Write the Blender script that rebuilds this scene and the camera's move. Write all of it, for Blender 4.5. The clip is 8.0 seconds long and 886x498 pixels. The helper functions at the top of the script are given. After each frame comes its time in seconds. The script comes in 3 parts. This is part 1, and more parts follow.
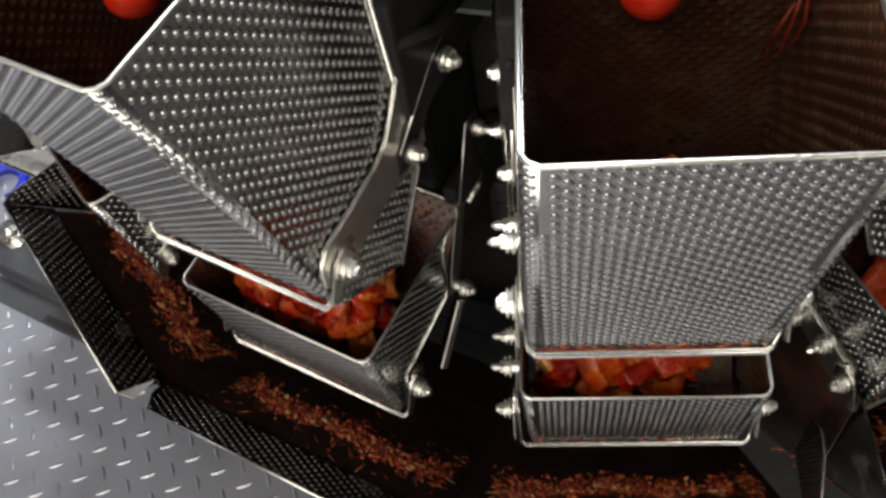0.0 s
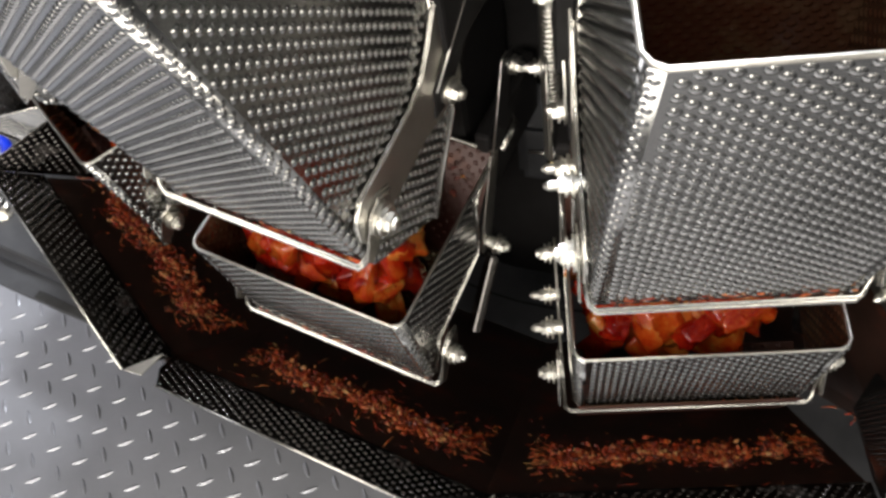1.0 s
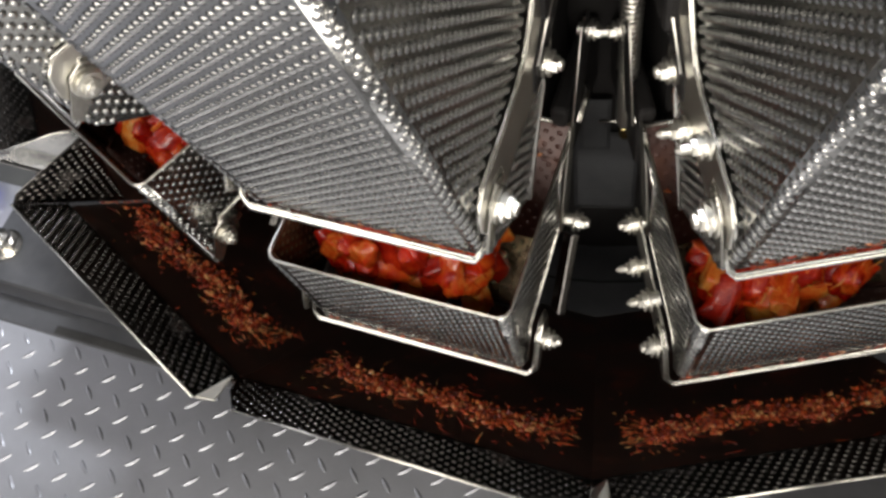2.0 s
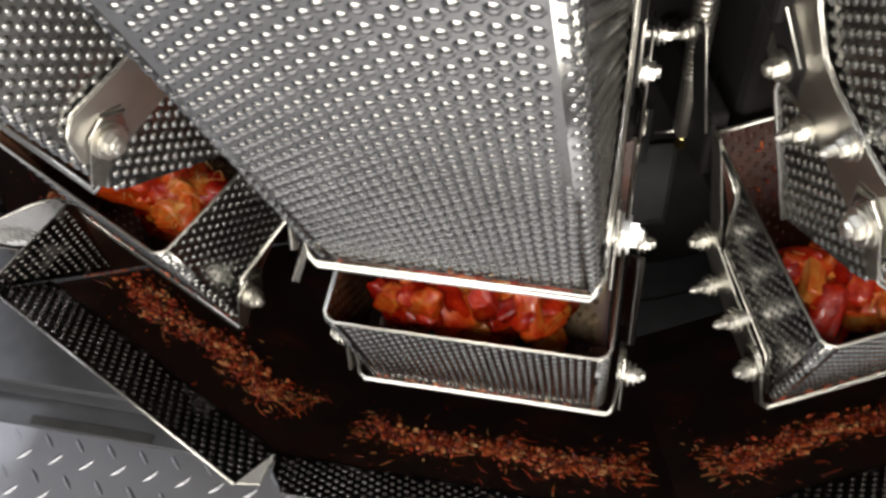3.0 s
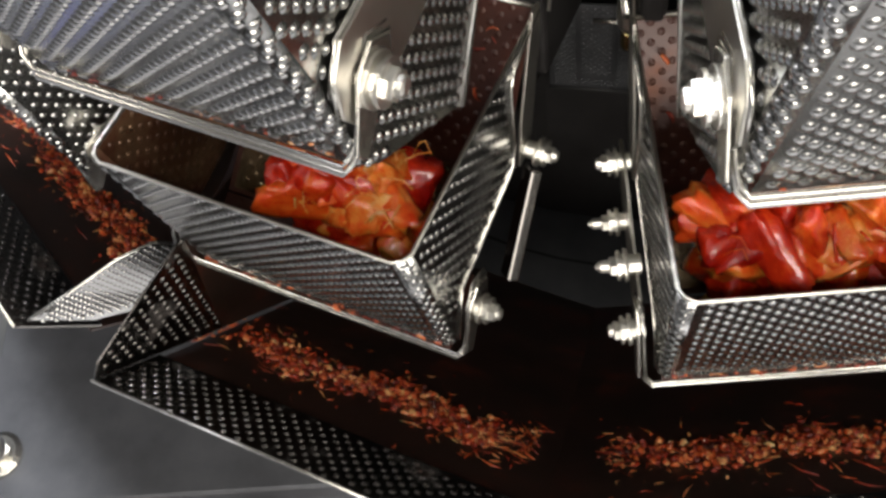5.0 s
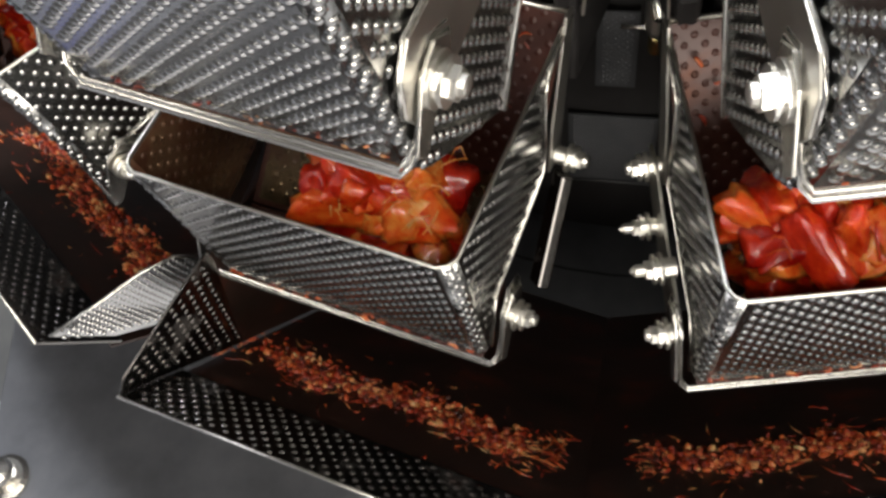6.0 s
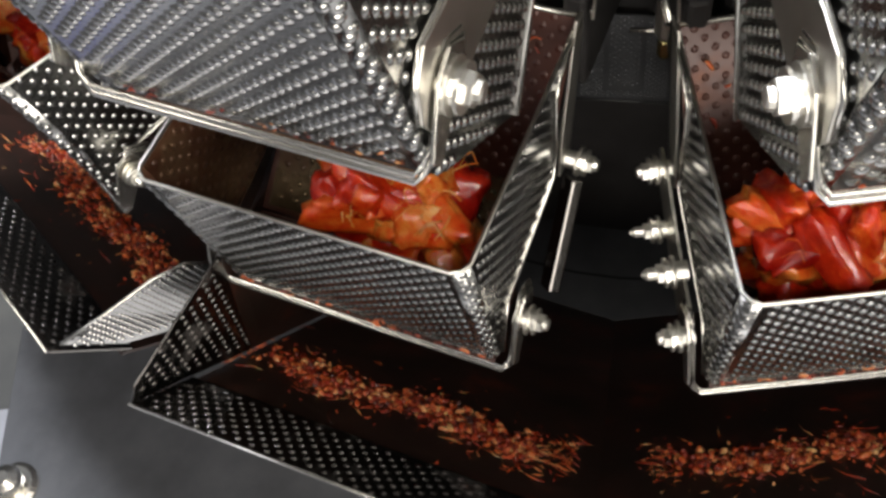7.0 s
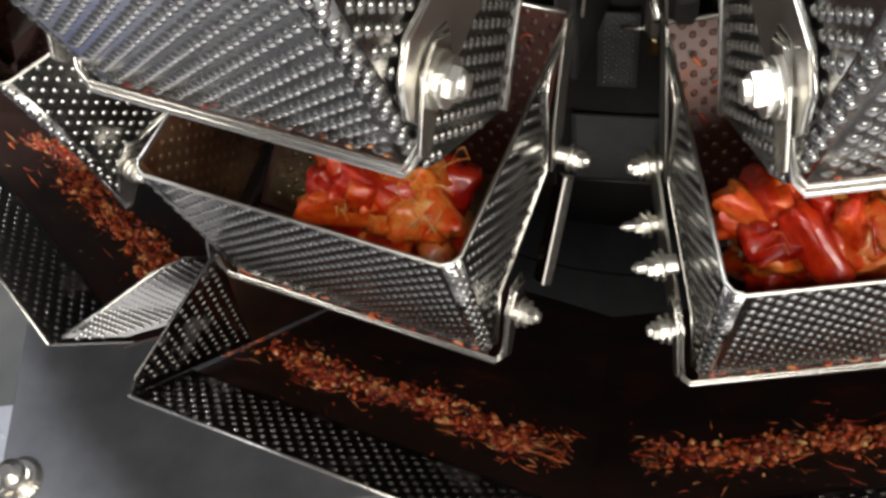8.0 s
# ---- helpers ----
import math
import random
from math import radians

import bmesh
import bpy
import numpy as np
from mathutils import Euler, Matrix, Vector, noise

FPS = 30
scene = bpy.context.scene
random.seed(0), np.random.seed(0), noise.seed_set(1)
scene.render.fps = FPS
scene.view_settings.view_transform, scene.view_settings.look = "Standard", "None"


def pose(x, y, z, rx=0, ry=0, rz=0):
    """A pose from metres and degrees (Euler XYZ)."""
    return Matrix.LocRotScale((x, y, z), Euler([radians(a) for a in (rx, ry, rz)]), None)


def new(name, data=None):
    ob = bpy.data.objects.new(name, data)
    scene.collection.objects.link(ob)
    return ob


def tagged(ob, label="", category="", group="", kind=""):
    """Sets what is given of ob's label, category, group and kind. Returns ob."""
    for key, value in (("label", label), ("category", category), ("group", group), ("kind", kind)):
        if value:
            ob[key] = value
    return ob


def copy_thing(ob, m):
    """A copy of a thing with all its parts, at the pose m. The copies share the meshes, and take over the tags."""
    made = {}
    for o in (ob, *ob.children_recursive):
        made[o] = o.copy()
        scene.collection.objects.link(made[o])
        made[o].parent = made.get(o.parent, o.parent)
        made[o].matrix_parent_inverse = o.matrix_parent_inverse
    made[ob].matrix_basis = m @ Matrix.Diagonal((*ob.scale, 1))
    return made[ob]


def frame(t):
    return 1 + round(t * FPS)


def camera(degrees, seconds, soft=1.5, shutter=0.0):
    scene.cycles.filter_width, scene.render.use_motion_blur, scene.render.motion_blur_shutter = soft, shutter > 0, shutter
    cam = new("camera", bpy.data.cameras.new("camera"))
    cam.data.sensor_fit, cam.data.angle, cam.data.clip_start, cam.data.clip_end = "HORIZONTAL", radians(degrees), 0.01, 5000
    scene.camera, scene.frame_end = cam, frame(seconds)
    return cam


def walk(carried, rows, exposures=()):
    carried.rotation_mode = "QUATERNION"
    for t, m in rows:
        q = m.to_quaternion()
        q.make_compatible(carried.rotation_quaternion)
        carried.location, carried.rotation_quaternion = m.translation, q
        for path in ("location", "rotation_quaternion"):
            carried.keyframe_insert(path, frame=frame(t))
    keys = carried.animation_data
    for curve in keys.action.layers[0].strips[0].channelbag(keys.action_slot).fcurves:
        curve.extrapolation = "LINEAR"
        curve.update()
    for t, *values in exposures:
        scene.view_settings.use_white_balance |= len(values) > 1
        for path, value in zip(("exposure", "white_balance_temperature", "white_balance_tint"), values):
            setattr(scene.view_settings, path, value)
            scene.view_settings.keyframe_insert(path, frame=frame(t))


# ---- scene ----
cam = camera(49.16, 8.0, soft=3.0)
ROWS = [
    (0.0, 0.3083, -0.7575, 0.7025, 31.66, 6.32, 27.61),
    (0.5, 0.2986, -0.7623, 0.6729, 31.62, 5.94, 27.41),
    (1.0, 0.2634, -0.7561, 0.6498, 29.67, 6.41, 25.68),
    (1.5, 0.2111, -0.7584, 0.6334, 27.84, 6.68, 22.70),
    (2.0, 0.1781, -0.7743, 0.6340, 28.04, 7.37, 18.73),
    (2.2, 0.1530, -0.7748, 0.6292, 28.38, 7.80, 16.40),
    (3.3, 0.0474, -0.7616, 0.5728, 29.10, 5.26, 10.37),
    (3.5, 0.0202, -0.7629, 0.5566, 29.21, 5.12, 9.78),
    (4.0, -0.0348, -0.7537, 0.5234, 28.77, 6.61, 6.37),
    (4.5, -0.0892, -0.7466, 0.4917, 28.73, 7.59, 1.98),
    (5.0, -0.1294, -0.7241, 0.4557, 28.81, 7.32, -1.61),
    (6.5, -0.1582, -0.7280, 0.4539, 30.02, 6.71, -3.15),
    (7.0, -0.1605, -0.7258, 0.4547, 29.93, 7.02, -3.38),
    (7.5, -0.1589, -0.7303, 0.4569, 29.94, 7.23, -3.48),
    (8.0, -0.1537, -0.7331, 0.4594, 29.98, 7.38, -3.19),
]
EXPOSURES = [(0.0, -0.34), (1.0, 0.0), (3.5, 0.06), (4.5, 0.18), (5.0, 0.27), (8.0, 0.22)]
walk(cam, [(t, pose(x, y, z, rx, ry, rz)) for t, x, y, z, rx, ry, rz in ROWS], EXPOSURES)

# ---- light ----
world = bpy.data.worlds.new("hall")
scene.world = world
world.use_nodes = True
world.node_tree.nodes["Background"].inputs[0].default_value = (0.60, 0.62, 0.68, 1)
world.node_tree.nodes["Background"].inputs[1].default_value = 0.04


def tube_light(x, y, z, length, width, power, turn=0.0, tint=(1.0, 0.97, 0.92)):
    """An area lamp added under the ceiling; no fitting or diffuser is built."""
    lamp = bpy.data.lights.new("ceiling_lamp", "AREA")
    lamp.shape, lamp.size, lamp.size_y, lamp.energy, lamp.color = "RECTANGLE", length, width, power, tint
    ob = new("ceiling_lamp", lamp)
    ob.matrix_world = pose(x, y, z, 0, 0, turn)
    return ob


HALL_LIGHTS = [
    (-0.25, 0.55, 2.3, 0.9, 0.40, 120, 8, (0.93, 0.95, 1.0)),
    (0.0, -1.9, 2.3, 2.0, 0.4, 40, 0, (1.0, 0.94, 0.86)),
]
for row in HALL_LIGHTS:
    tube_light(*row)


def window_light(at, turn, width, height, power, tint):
    """An added lamp without known source, facing into the hall; lights the dimples."""
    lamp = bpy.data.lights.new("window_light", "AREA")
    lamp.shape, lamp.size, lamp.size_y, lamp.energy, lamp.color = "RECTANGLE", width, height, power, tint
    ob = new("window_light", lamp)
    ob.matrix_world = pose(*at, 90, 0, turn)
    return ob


# Added lamps: x, y of the opening's middle, the way it faces, width, height, power
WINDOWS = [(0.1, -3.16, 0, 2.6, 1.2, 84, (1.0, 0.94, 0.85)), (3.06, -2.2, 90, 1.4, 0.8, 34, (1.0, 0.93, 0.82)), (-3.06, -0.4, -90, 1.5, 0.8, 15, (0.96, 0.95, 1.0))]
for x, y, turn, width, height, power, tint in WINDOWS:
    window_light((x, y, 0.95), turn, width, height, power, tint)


# ---- materials ----
def nodes_of(name):
    m = bpy.data.materials.new(name)
    m.use_nodes = True
    t = m.node_tree
    return m, t, t.nodes["Principled BSDF"]


def link(t, a, b):
    t.links.new(a, b)


def noise_node(t, scale, detail=3.0, rough=0.6, stretch=None):
    tex = t.nodes.new("ShaderNodeTexNoise")
    tex.inputs["Scale"].default_value, tex.inputs["Detail"].default_value, tex.inputs["Roughness"].default_value = scale, detail, rough
    co = t.nodes.new("ShaderNodeTexCoord")
    if stretch:
        mp = t.nodes.new("ShaderNodeMapping")
        mp.inputs["Scale"].default_value = stretch
        link(t, co.outputs["Object"], mp.inputs[0])
        link(t, mp.outputs[0], tex.inputs["Vector"])
    else:
        link(t, co.outputs["Object"], tex.inputs["Vector"])
    return tex.outputs["Fac"]


def ramp(t, fac, stops):
    r = t.nodes.new("ShaderNodeValToRGB")
    e = r.color_ramp.elements
    while len(e) < len(stops):
        e.new(0.5)
    for el, (p, c) in zip(e, stops):
        el.position, el.color = p, (*c, 1) if len(c) == 3 else c
    link(t, fac, r.inputs[0])
    return r.outputs[0]


def grey(v):
    return (v, v, v)


def bumped(t, bsdf, fac, strength, distance):
    b = t.nodes.new("ShaderNodeBump")
    b.inputs["Strength"].default_value, b.inputs["Distance"].default_value = strength, distance
    link(t, fac, b.inputs["Height"])
    link(t, b.outputs[0], bsdf.inputs["Normal"])


def steel(name, base, rough, grain=0.0006, dirt=None, brush=(1, 1, 1), cover=(0.56, 0.72), vary=0.86):
    """Stainless steel with smears; dirt: colour of dried juice that sits on it in patches."""
    m, t, b = nodes_of(name)
    b.inputs["Metallic"].default_value = 1.0
    big = noise_node(t, 14, 4)
    fine = noise_node(t, 260, 3, 0.7, brush)
    mix = t.nodes.new("ShaderNodeMath")
    mix.operation = "ADD"
    link(t, big, mix.inputs[0])
    link(t, fine, mix.inputs[1])
    link(t, ramp(t, mix.outputs[0], [(0.35, grey(rough * 0.75)), (0.75, grey(rough * 1.35))]), b.inputs["Roughness"])
    col = ramp(t, big, [(0.3, [c * vary for c in base]), (0.7, base)])
    if dirt:
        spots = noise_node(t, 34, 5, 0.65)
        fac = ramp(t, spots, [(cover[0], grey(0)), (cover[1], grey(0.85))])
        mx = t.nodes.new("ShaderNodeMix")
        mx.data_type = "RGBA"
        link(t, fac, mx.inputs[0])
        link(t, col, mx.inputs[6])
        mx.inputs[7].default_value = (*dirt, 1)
        link(t, mx.outputs[2], b.inputs["Base Color"])
        inv = t.nodes.new("ShaderNodeMath")
        inv.operation = "SUBTRACT"
        inv.inputs[0].default_value = 1.0
        link(t, fac, inv.inputs[1])
        link(t, inv.outputs[0], b.inputs["Metallic"])
    else:
        link(t, col, b.inputs["Base Color"])
    bumped(t, b, fine, 0.25, grain)
    return m


STEEL = steel("dimpled_steel", (0.45, 0.45, 0.44), 0.17, grain=0.00010, vary=0.75)
# Soiled with juice; its metal is also browner and darker than STEEL's.
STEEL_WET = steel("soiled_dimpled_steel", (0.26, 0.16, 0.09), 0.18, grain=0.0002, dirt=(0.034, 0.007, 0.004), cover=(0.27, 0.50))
# Darker copy of the soiled steel: inner shade is in its colour, besides juice.
STEEL_CAKED = steel("dark_stained_steel", (0.09, 0.04, 0.025), 0.30, dirt=(0.035, 0.006, 0.003), cover=(0.24, 0.50))
BRUSHED = steel("brushed_hanger_steel", (0.72, 0.70, 0.64), 0.25, grain=0.0003, brush=(1, 14, 1), vary=0.7)
# Gold brown metal with darker brown spots, for the door lining.
STEEL_GOLD = steel("gold_brown_steel", (0.17, 0.125, 0.07), 0.2, grain=0.0002, dirt=(0.05, 0.018, 0.008), cover=(0.44, 0.64))
CHUTE = steel("chute_steel", (0.15, 0.143, 0.137), 0.17, dirt=(0.016, 0.006, 0.004))
POLISHED = steel("polished_steel", (0.72, 0.70, 0.65), 0.20, grain=0.00015)
FIXING = steel("bright_fixing_steel", (0.90, 0.88, 0.82), 0.25)
SHEET = steel("brushed_sheet", (0.150, 0.153, 0.163), 0.42, brush=(1, 18, 1), vary=0.62)
TREAD = steel("tread_plate", (0.52, 0.53, 0.57), 0.34)


def plain(name, stops, scale, rough, bump=0.0, dist=0.001, metal=0.0, detail=4):
    m, t, b = nodes_of(name)
    n = noise_node(t, scale, detail)
    link(t, ramp(t, n, stops), b.inputs["Base Color"])
    b.inputs["Roughness"].default_value, b.inputs["Metallic"].default_value = rough, metal
    if bump:
        bumped(t, b, noise_node(t, scale * 3, 4), bump, dist)
    return m


# Near-black: the slide's dark reflections are put into its colour, with reddish juice.
FILM = plain("dark_slide", [(0.3, (0.013, 0.008, 0.006)), (0.58, (0.024, 0.011, 0.008)), (0.78, (0.08, 0.017, 0.008))], 26, 0.34, 0.3, 0.0008)
BLACK = plain("black_housing", [(0.3, (0.011, 0.010, 0.010)), (0.7, (0.019, 0.018, 0.018))], 30, 0.55)
RUBBER = plain("near_black", [(0.3, (0.012, 0.012, 0.012)), (0.7, (0.03, 0.03, 0.03))], 60, 0.6)
BRASS = plain("brass_fitting", [(0.3, (0.62, 0.50, 0.20)), (0.7, (0.75, 0.63, 0.30))], 50, 0.25, metal=1.0)
BLUE = plain("blue_plastic", [(0.3, (0.004, 0.02, 0.42)), (0.7, (0.008, 0.04, 0.60))], 40, 0.35)
WALL = plain("hall_wall_paint", [(0.3, (0.17, 0.17, 0.18)), (0.7, (0.22, 0.22, 0.23))], 3, 0.7)
WHITE_WALL = plain("pale_wall_panels", [(0.3, (0.44, 0.44, 0.43)), (0.7, (0.52, 0.52, 0.50))], 3, 0.5)
CEIL = plain("hall_ceiling_paint", [(0.3, (0.10, 0.10, 0.10)), (0.7, (0.13, 0.13, 0.13))], 3, 0.8)
CONCRETE = plain("hall_floor", [(0.3, (0.08, 0.08, 0.08)), (0.7, (0.13, 0.13, 0.12))], 5, 0.5)


BLACK.node_tree.nodes["Principled BSDF"].inputs["Specular IOR Level"].default_value = 0.15


def food(name, stops, scale, rough=0.2, pieces=False, coat=0.6, spread=0.42):
    m, t, b = nodes_of(name)
    n = noise_node(t, scale, 5, 0.65)
    isl = t.nodes.new("ShaderNodeObjectInfo").outputs["Random"] if pieces else t.nodes.new("ShaderNodeNewGeometry").outputs["Random Per Island"]
    a = t.nodes.new("ShaderNodeMath")
    a.operation = "MULTIPLY_ADD"
    a.inputs[1].default_value, a.inputs[2].default_value = spread, -spread / 2
    link(t, isl, a.inputs[0])
    s = t.nodes.new("ShaderNodeMath")
    link(t, a.outputs[0], s.inputs[0])
    link(t, n, s.inputs[1])
    link(t, ramp(t, s.outputs[0], stops), b.inputs["Base Color"])
    b.inputs["Roughness"].default_value = rough
    b.inputs["Coat Weight"].default_value, b.inputs["Coat Roughness"].default_value = coat, 0.07
    b.inputs["Subsurface Weight"].default_value = 0.3
    b.inputs["Subsurface Radius"].default_value = (0.006, 0.002, 0.001)
    bumped(t, b, noise_node(t, scale * 4, 4), 0.5, 0.002)
    return m


CHUNK = food("pickled_vegetable", [(0.18, (0.30, 0.006, 0.003)), (0.40, (0.60, 0.028, 0.005)), (0.58, (0.72, 0.11, 0.012)), (0.76, (0.78, 0.27, 0.045)), (0.96, (0.82, 0.50, 0.19))], 75, 0.26, pieces=True, coat=0.7, spread=0.54)
SHRED = food("shredded_vegetable", [(0.24, (0.05, 0.006, 0.003)), (0.45, (0.30, 0.026, 0.007)), (0.64, (0.50, 0.10, 0.018)), (0.84, (0.68, 0.42, 0.18))], 90, 0.35, coat=0.25, spread=0.5)
TOMATO = food("red_fruit", [(0.2, (0.62, 0.016, 0.006)), (0.8, (0.80, 0.05, 0.015))], 20, 0.12)


# ---- mesh helpers ----
def mesh_object(name, verts, faces, material, parent=None, smooth=False, label="", bevel=0.0):
    me = bpy.data.meshes.new(name)
    me.from_pydata([tuple(v) for v in verts], [], [tuple(f) for f in faces])
    me.materials.append(material)
    if smooth:
        me.polygons.foreach_set("use_smooth", [True] * len(me.polygons))
    me.update()
    ob = new(name, me)
    ob.parent = parent
    if bevel:
        mod = ob.modifiers.new("bevel", "BEVEL")
        mod.width, mod.segments, mod.limit_method = bevel, 2, "ANGLE"
    if label:
        tagged(ob, label)
    return ob


def part(name, bm, material, parent, label="", smooth=False):
    me = bpy.data.meshes.new(name)
    bmesh.ops.recalc_face_normals(bm, faces=bm.faces)
    bm.to_mesh(me)
    bm.free()
    me.materials.append(material)
    if smooth:
        me.polygons.foreach_set("use_smooth", [True] * len(me.polygons))
    ob = new(name, me)
    ob.parent = parent
    if label:
        tagged(ob, label)
    return ob


def slab(poly, thick):
    """Verts and faces of a flat plate: poly seen from its front, thick behind it."""
    p = [Vector(v) for v in poly]
    n = sum(((p[i] - p[0]).cross(p[i + 1] - p[0]) for i in range(1, len(p) - 1)), Vector()).normalized()
    k = len(p)
    verts = p + [v - n * thick for v in p]
    faces = [tuple(range(k)), tuple(reversed(range(k, 2 * k)))]
    faces += [(i, i + k, (i + 1) % k + k, (i + 1) % k) for i in range(k)]
    return verts, faces


PITCH = 0.0092


def lattice(poly, pitch, margin, rise=0.5, along=None):
    """Points of a staggered grid inside a flat outline, with its normal and axes; rise: rows per pitch."""
    p = [Vector(v) for v in poly]
    n = sum(((p[i] - p[0]).cross(p[i + 1] - p[0]) for i in range(1, len(p) - 1)), Vector()).normalized()
    ex = Vector(along) if along else p[1] - p[0]
    ex = (ex - n * ex.dot(n)).normalized()
    ey = n.cross(ex)
    q = [((v - p[0]).dot(ex), (v - p[0]).dot(ey)) for v in p]
    lo = [min(c[i] for c in q) for i in (0, 1)]
    hi = [max(c[i] for c in q) for i in (0, 1)]
    sides = [(a, b, math.hypot(b[0] - a[0], b[1] - a[1]) ** 2) for a, b in zip(q, q[1:] + q[:1])]
    pts, j, y = [], 0, lo[1] + margin
    while y < hi[1]:
        x = lo[0] + margin + (pitch / 2 if j % 2 else 0)
        while x < hi[0]:
            inner, near = False, 1.0
            for (ax, ay), (bx, by), sq in sides:
                if (ay > y) != (by > y) and x < (bx - ax) * (y - ay) / (by - ay) + ax:
                    inner = not inner
                f = max(0.0, min(1.0, ((x - ax) * (bx - ax) + (y - ay) * (by - ay)) / sq))
                near = min(near, math.hypot(ax + f * (bx - ax) - x, ay + f * (by - ay) - y))
            if inner and near > margin:
                pts.append(p[0] + ex * x + ey * y)
            x += pitch
        y += pitch * rise
        j += 1
    return pts, n, ex, ey


CAP = radians(58)


def domes(verts, faces, pts, n, ex, ey, radius, height, base=0.0, sides=7, rings=3):
    """Pressed round bumps on a sheet: caps of a sphere; height scales their steepness."""
    big = radius / math.sin(CAP)
    drop = big * math.cos(CAP)
    ring = [(math.cos(a), math.sin(a)) for a in [i * 2 * math.pi / sides for i in range(sides)]]
    shape = []
    for q in [CAP * (rings - i) / rings for i in range(rings)]:
        r, h = big * math.sin(q), (big * math.cos(q) - drop) * height - (0.0001 if q == CAP else 0)
        shape += [(a * r, b * r, h) for a, b in ring]
    shape.append((0, 0, (big - drop) * height))
    top = rings * sides
    local = []
    for r in range(rings - 1):
        for i in range(sides):
            j = (i + 1) % sides
            local.append((r * sides + i, r * sides + j, (r + 1) * sides + j, (r + 1) * sides + i))
    local += [((rings - 1) * sides + i, (rings - 1) * sides + (i + 1) % sides, top) for i in range(sides)]
    for c in pts:
        k = len(verts)
        verts += [c + ex * a + ey * b + n * (h + base) for a, b, h in shape]
        faces += [tuple(k + i for i in f) for f in local]


def dimpled(name, poly, material, parent, thick=0.0012, both=True, pitch=PITCH, margin=0.0014, radius=0.0028, height=0.78, label="", inside=None, rise=0.5, along=None):
    """A dimpled steel sheet: a plate with pressed bumps on its front, and on its back, which may be soiled."""
    verts, faces = slab(poly, thick)
    flat = len(faces)
    pts, n, ex, ey = lattice(poly, pitch, margin, rise, along)
    domes(verts, faces, pts, n, ex, ey, radius, height)
    front = len(faces)
    if both:
        domes(verts, faces, [p - n * thick for p in pts], -n, ey, ex, radius, height * 0.8, rings=2)
    me = bpy.data.meshes.new(name)
    me.from_pydata([tuple(v) for v in verts], [], faces)
    me.materials.append(material)
    me.polygons.foreach_set("use_smooth", [i >= flat for i in range(len(faces))])
    if inside:
        me.materials.append(inside)
        me.polygons.foreach_set("material_index", [1 if i == 1 or i >= front else 0 for i in range(len(faces))])
    me.update()
    ob = new(name, me)
    ob.parent = parent
    if label:
        tagged(ob, label)
    return ob


def corner_bend(th, low, high, material, inside, pitch=PITCH, radius=0.0026, height=0.88, thick=0.0012, turns=6):
    """The rounded fold between two walls; low and high: (edge of one wall, corner, edge of the next)."""
    arc = lambda tri, u: Vector(tri[0]) * (1 - u) ** 2 + Vector(tri[1]) * (2 * u * (1 - u)) + Vector(tri[2]) * u * u
    a, b = [[arc(tri, i / turns) for i in range(turns + 1)] for tri in (low, high)]
    axis = (b[0] - a[0]).normalized()
    mid = turns // 2
    out = [((a[min(i + 1, turns)] - a[max(i - 1, 0)]).cross(axis)).normalized() for i in range(turns + 1)]
    verts = [p for i in range(turns + 1) for p in (a[i], b[i], a[i] - out[i] * thick, b[i] - out[i] * thick)]
    faces = []
    for i in range(turns):
        k, m = 4 * i, 4 * i + 4
        faces += [(k, m, m + 1, k + 1), (k + 2, k + 3, m + 3, m + 2), (k + 1, m + 1, m + 3, k + 3), (k, k + 2, m + 2, m)]
    flat = len(faces)
    for row, u in enumerate((0.24, 0.5, 0.76)):
        p0, p1 = arc(low, u), arc(high, u)
        n = out[round(u * turns)]
        ex = axis
        ey = n.cross(ex)
        steps = int((p1 - p0).length / pitch)
        pts = [p0.lerp(p1, (i + (0.75 if row % 2 else 0.25)) / steps) - n * 0.0002 for i in range(steps)]
        domes(verts, faces, pts, n, ex, ey, radius * 0.85, height)
    me = bpy.data.meshes.new("corner_fold")
    me.from_pydata([tuple(v) for v in verts], [], faces)
    me.materials.append(material)
    me.materials.append(inside)
    me.polygons.foreach_set("use_smooth", [True] * len(faces))
    me.polygons.foreach_set("material_index", [1 if i < flat and i % 4 == 1 else 0 for i in range(len(faces))])
    me.update()
    ob = new("corner_fold", me)
    ob.parent = th
    return ob


def plate(name, poly, thick, material, parent, bevel=0.0004, label=""):
    v, f = slab(poly, thick)
    return mesh_object(name, v, f, material, parent, bevel=bevel, label=label)


def tube(name, pts, radius, material, parent, sides=10, label=""):
    """A round bar along a polyline, with closed ends."""
    bm = bmesh.new()
    rings = []
    pts = [Vector(p) for p in pts]
    for i, p in enumerate(pts):
        d = (pts[min(i + 1, len(pts) - 1)] - pts[max(i - 1, 0)]).normalized()
        up = Vector((0, 0, 1)) if abs(d.z) < 0.9 else Vector((1, 0, 0))
        a = d.cross(up).normalized()
        b = d.cross(a)
        rings.append([bm.verts.new(p + (a * math.cos(k * 2 * math.pi / sides) + b * math.sin(k * 2 * math.pi / sides)) * radius) for k in range(sides)])
    for r0, r1 in zip(rings, rings[1:]):
        for k in range(sides):
            bm.faces.new((r0[k], r0[(k + 1) % sides], r1[(k + 1) % sides], r1[k]))
    bm.faces.new(rings[0])
    bm.faces.new(list(reversed(rings[-1])))
    return part(name, bm, material, parent, label, smooth=True)


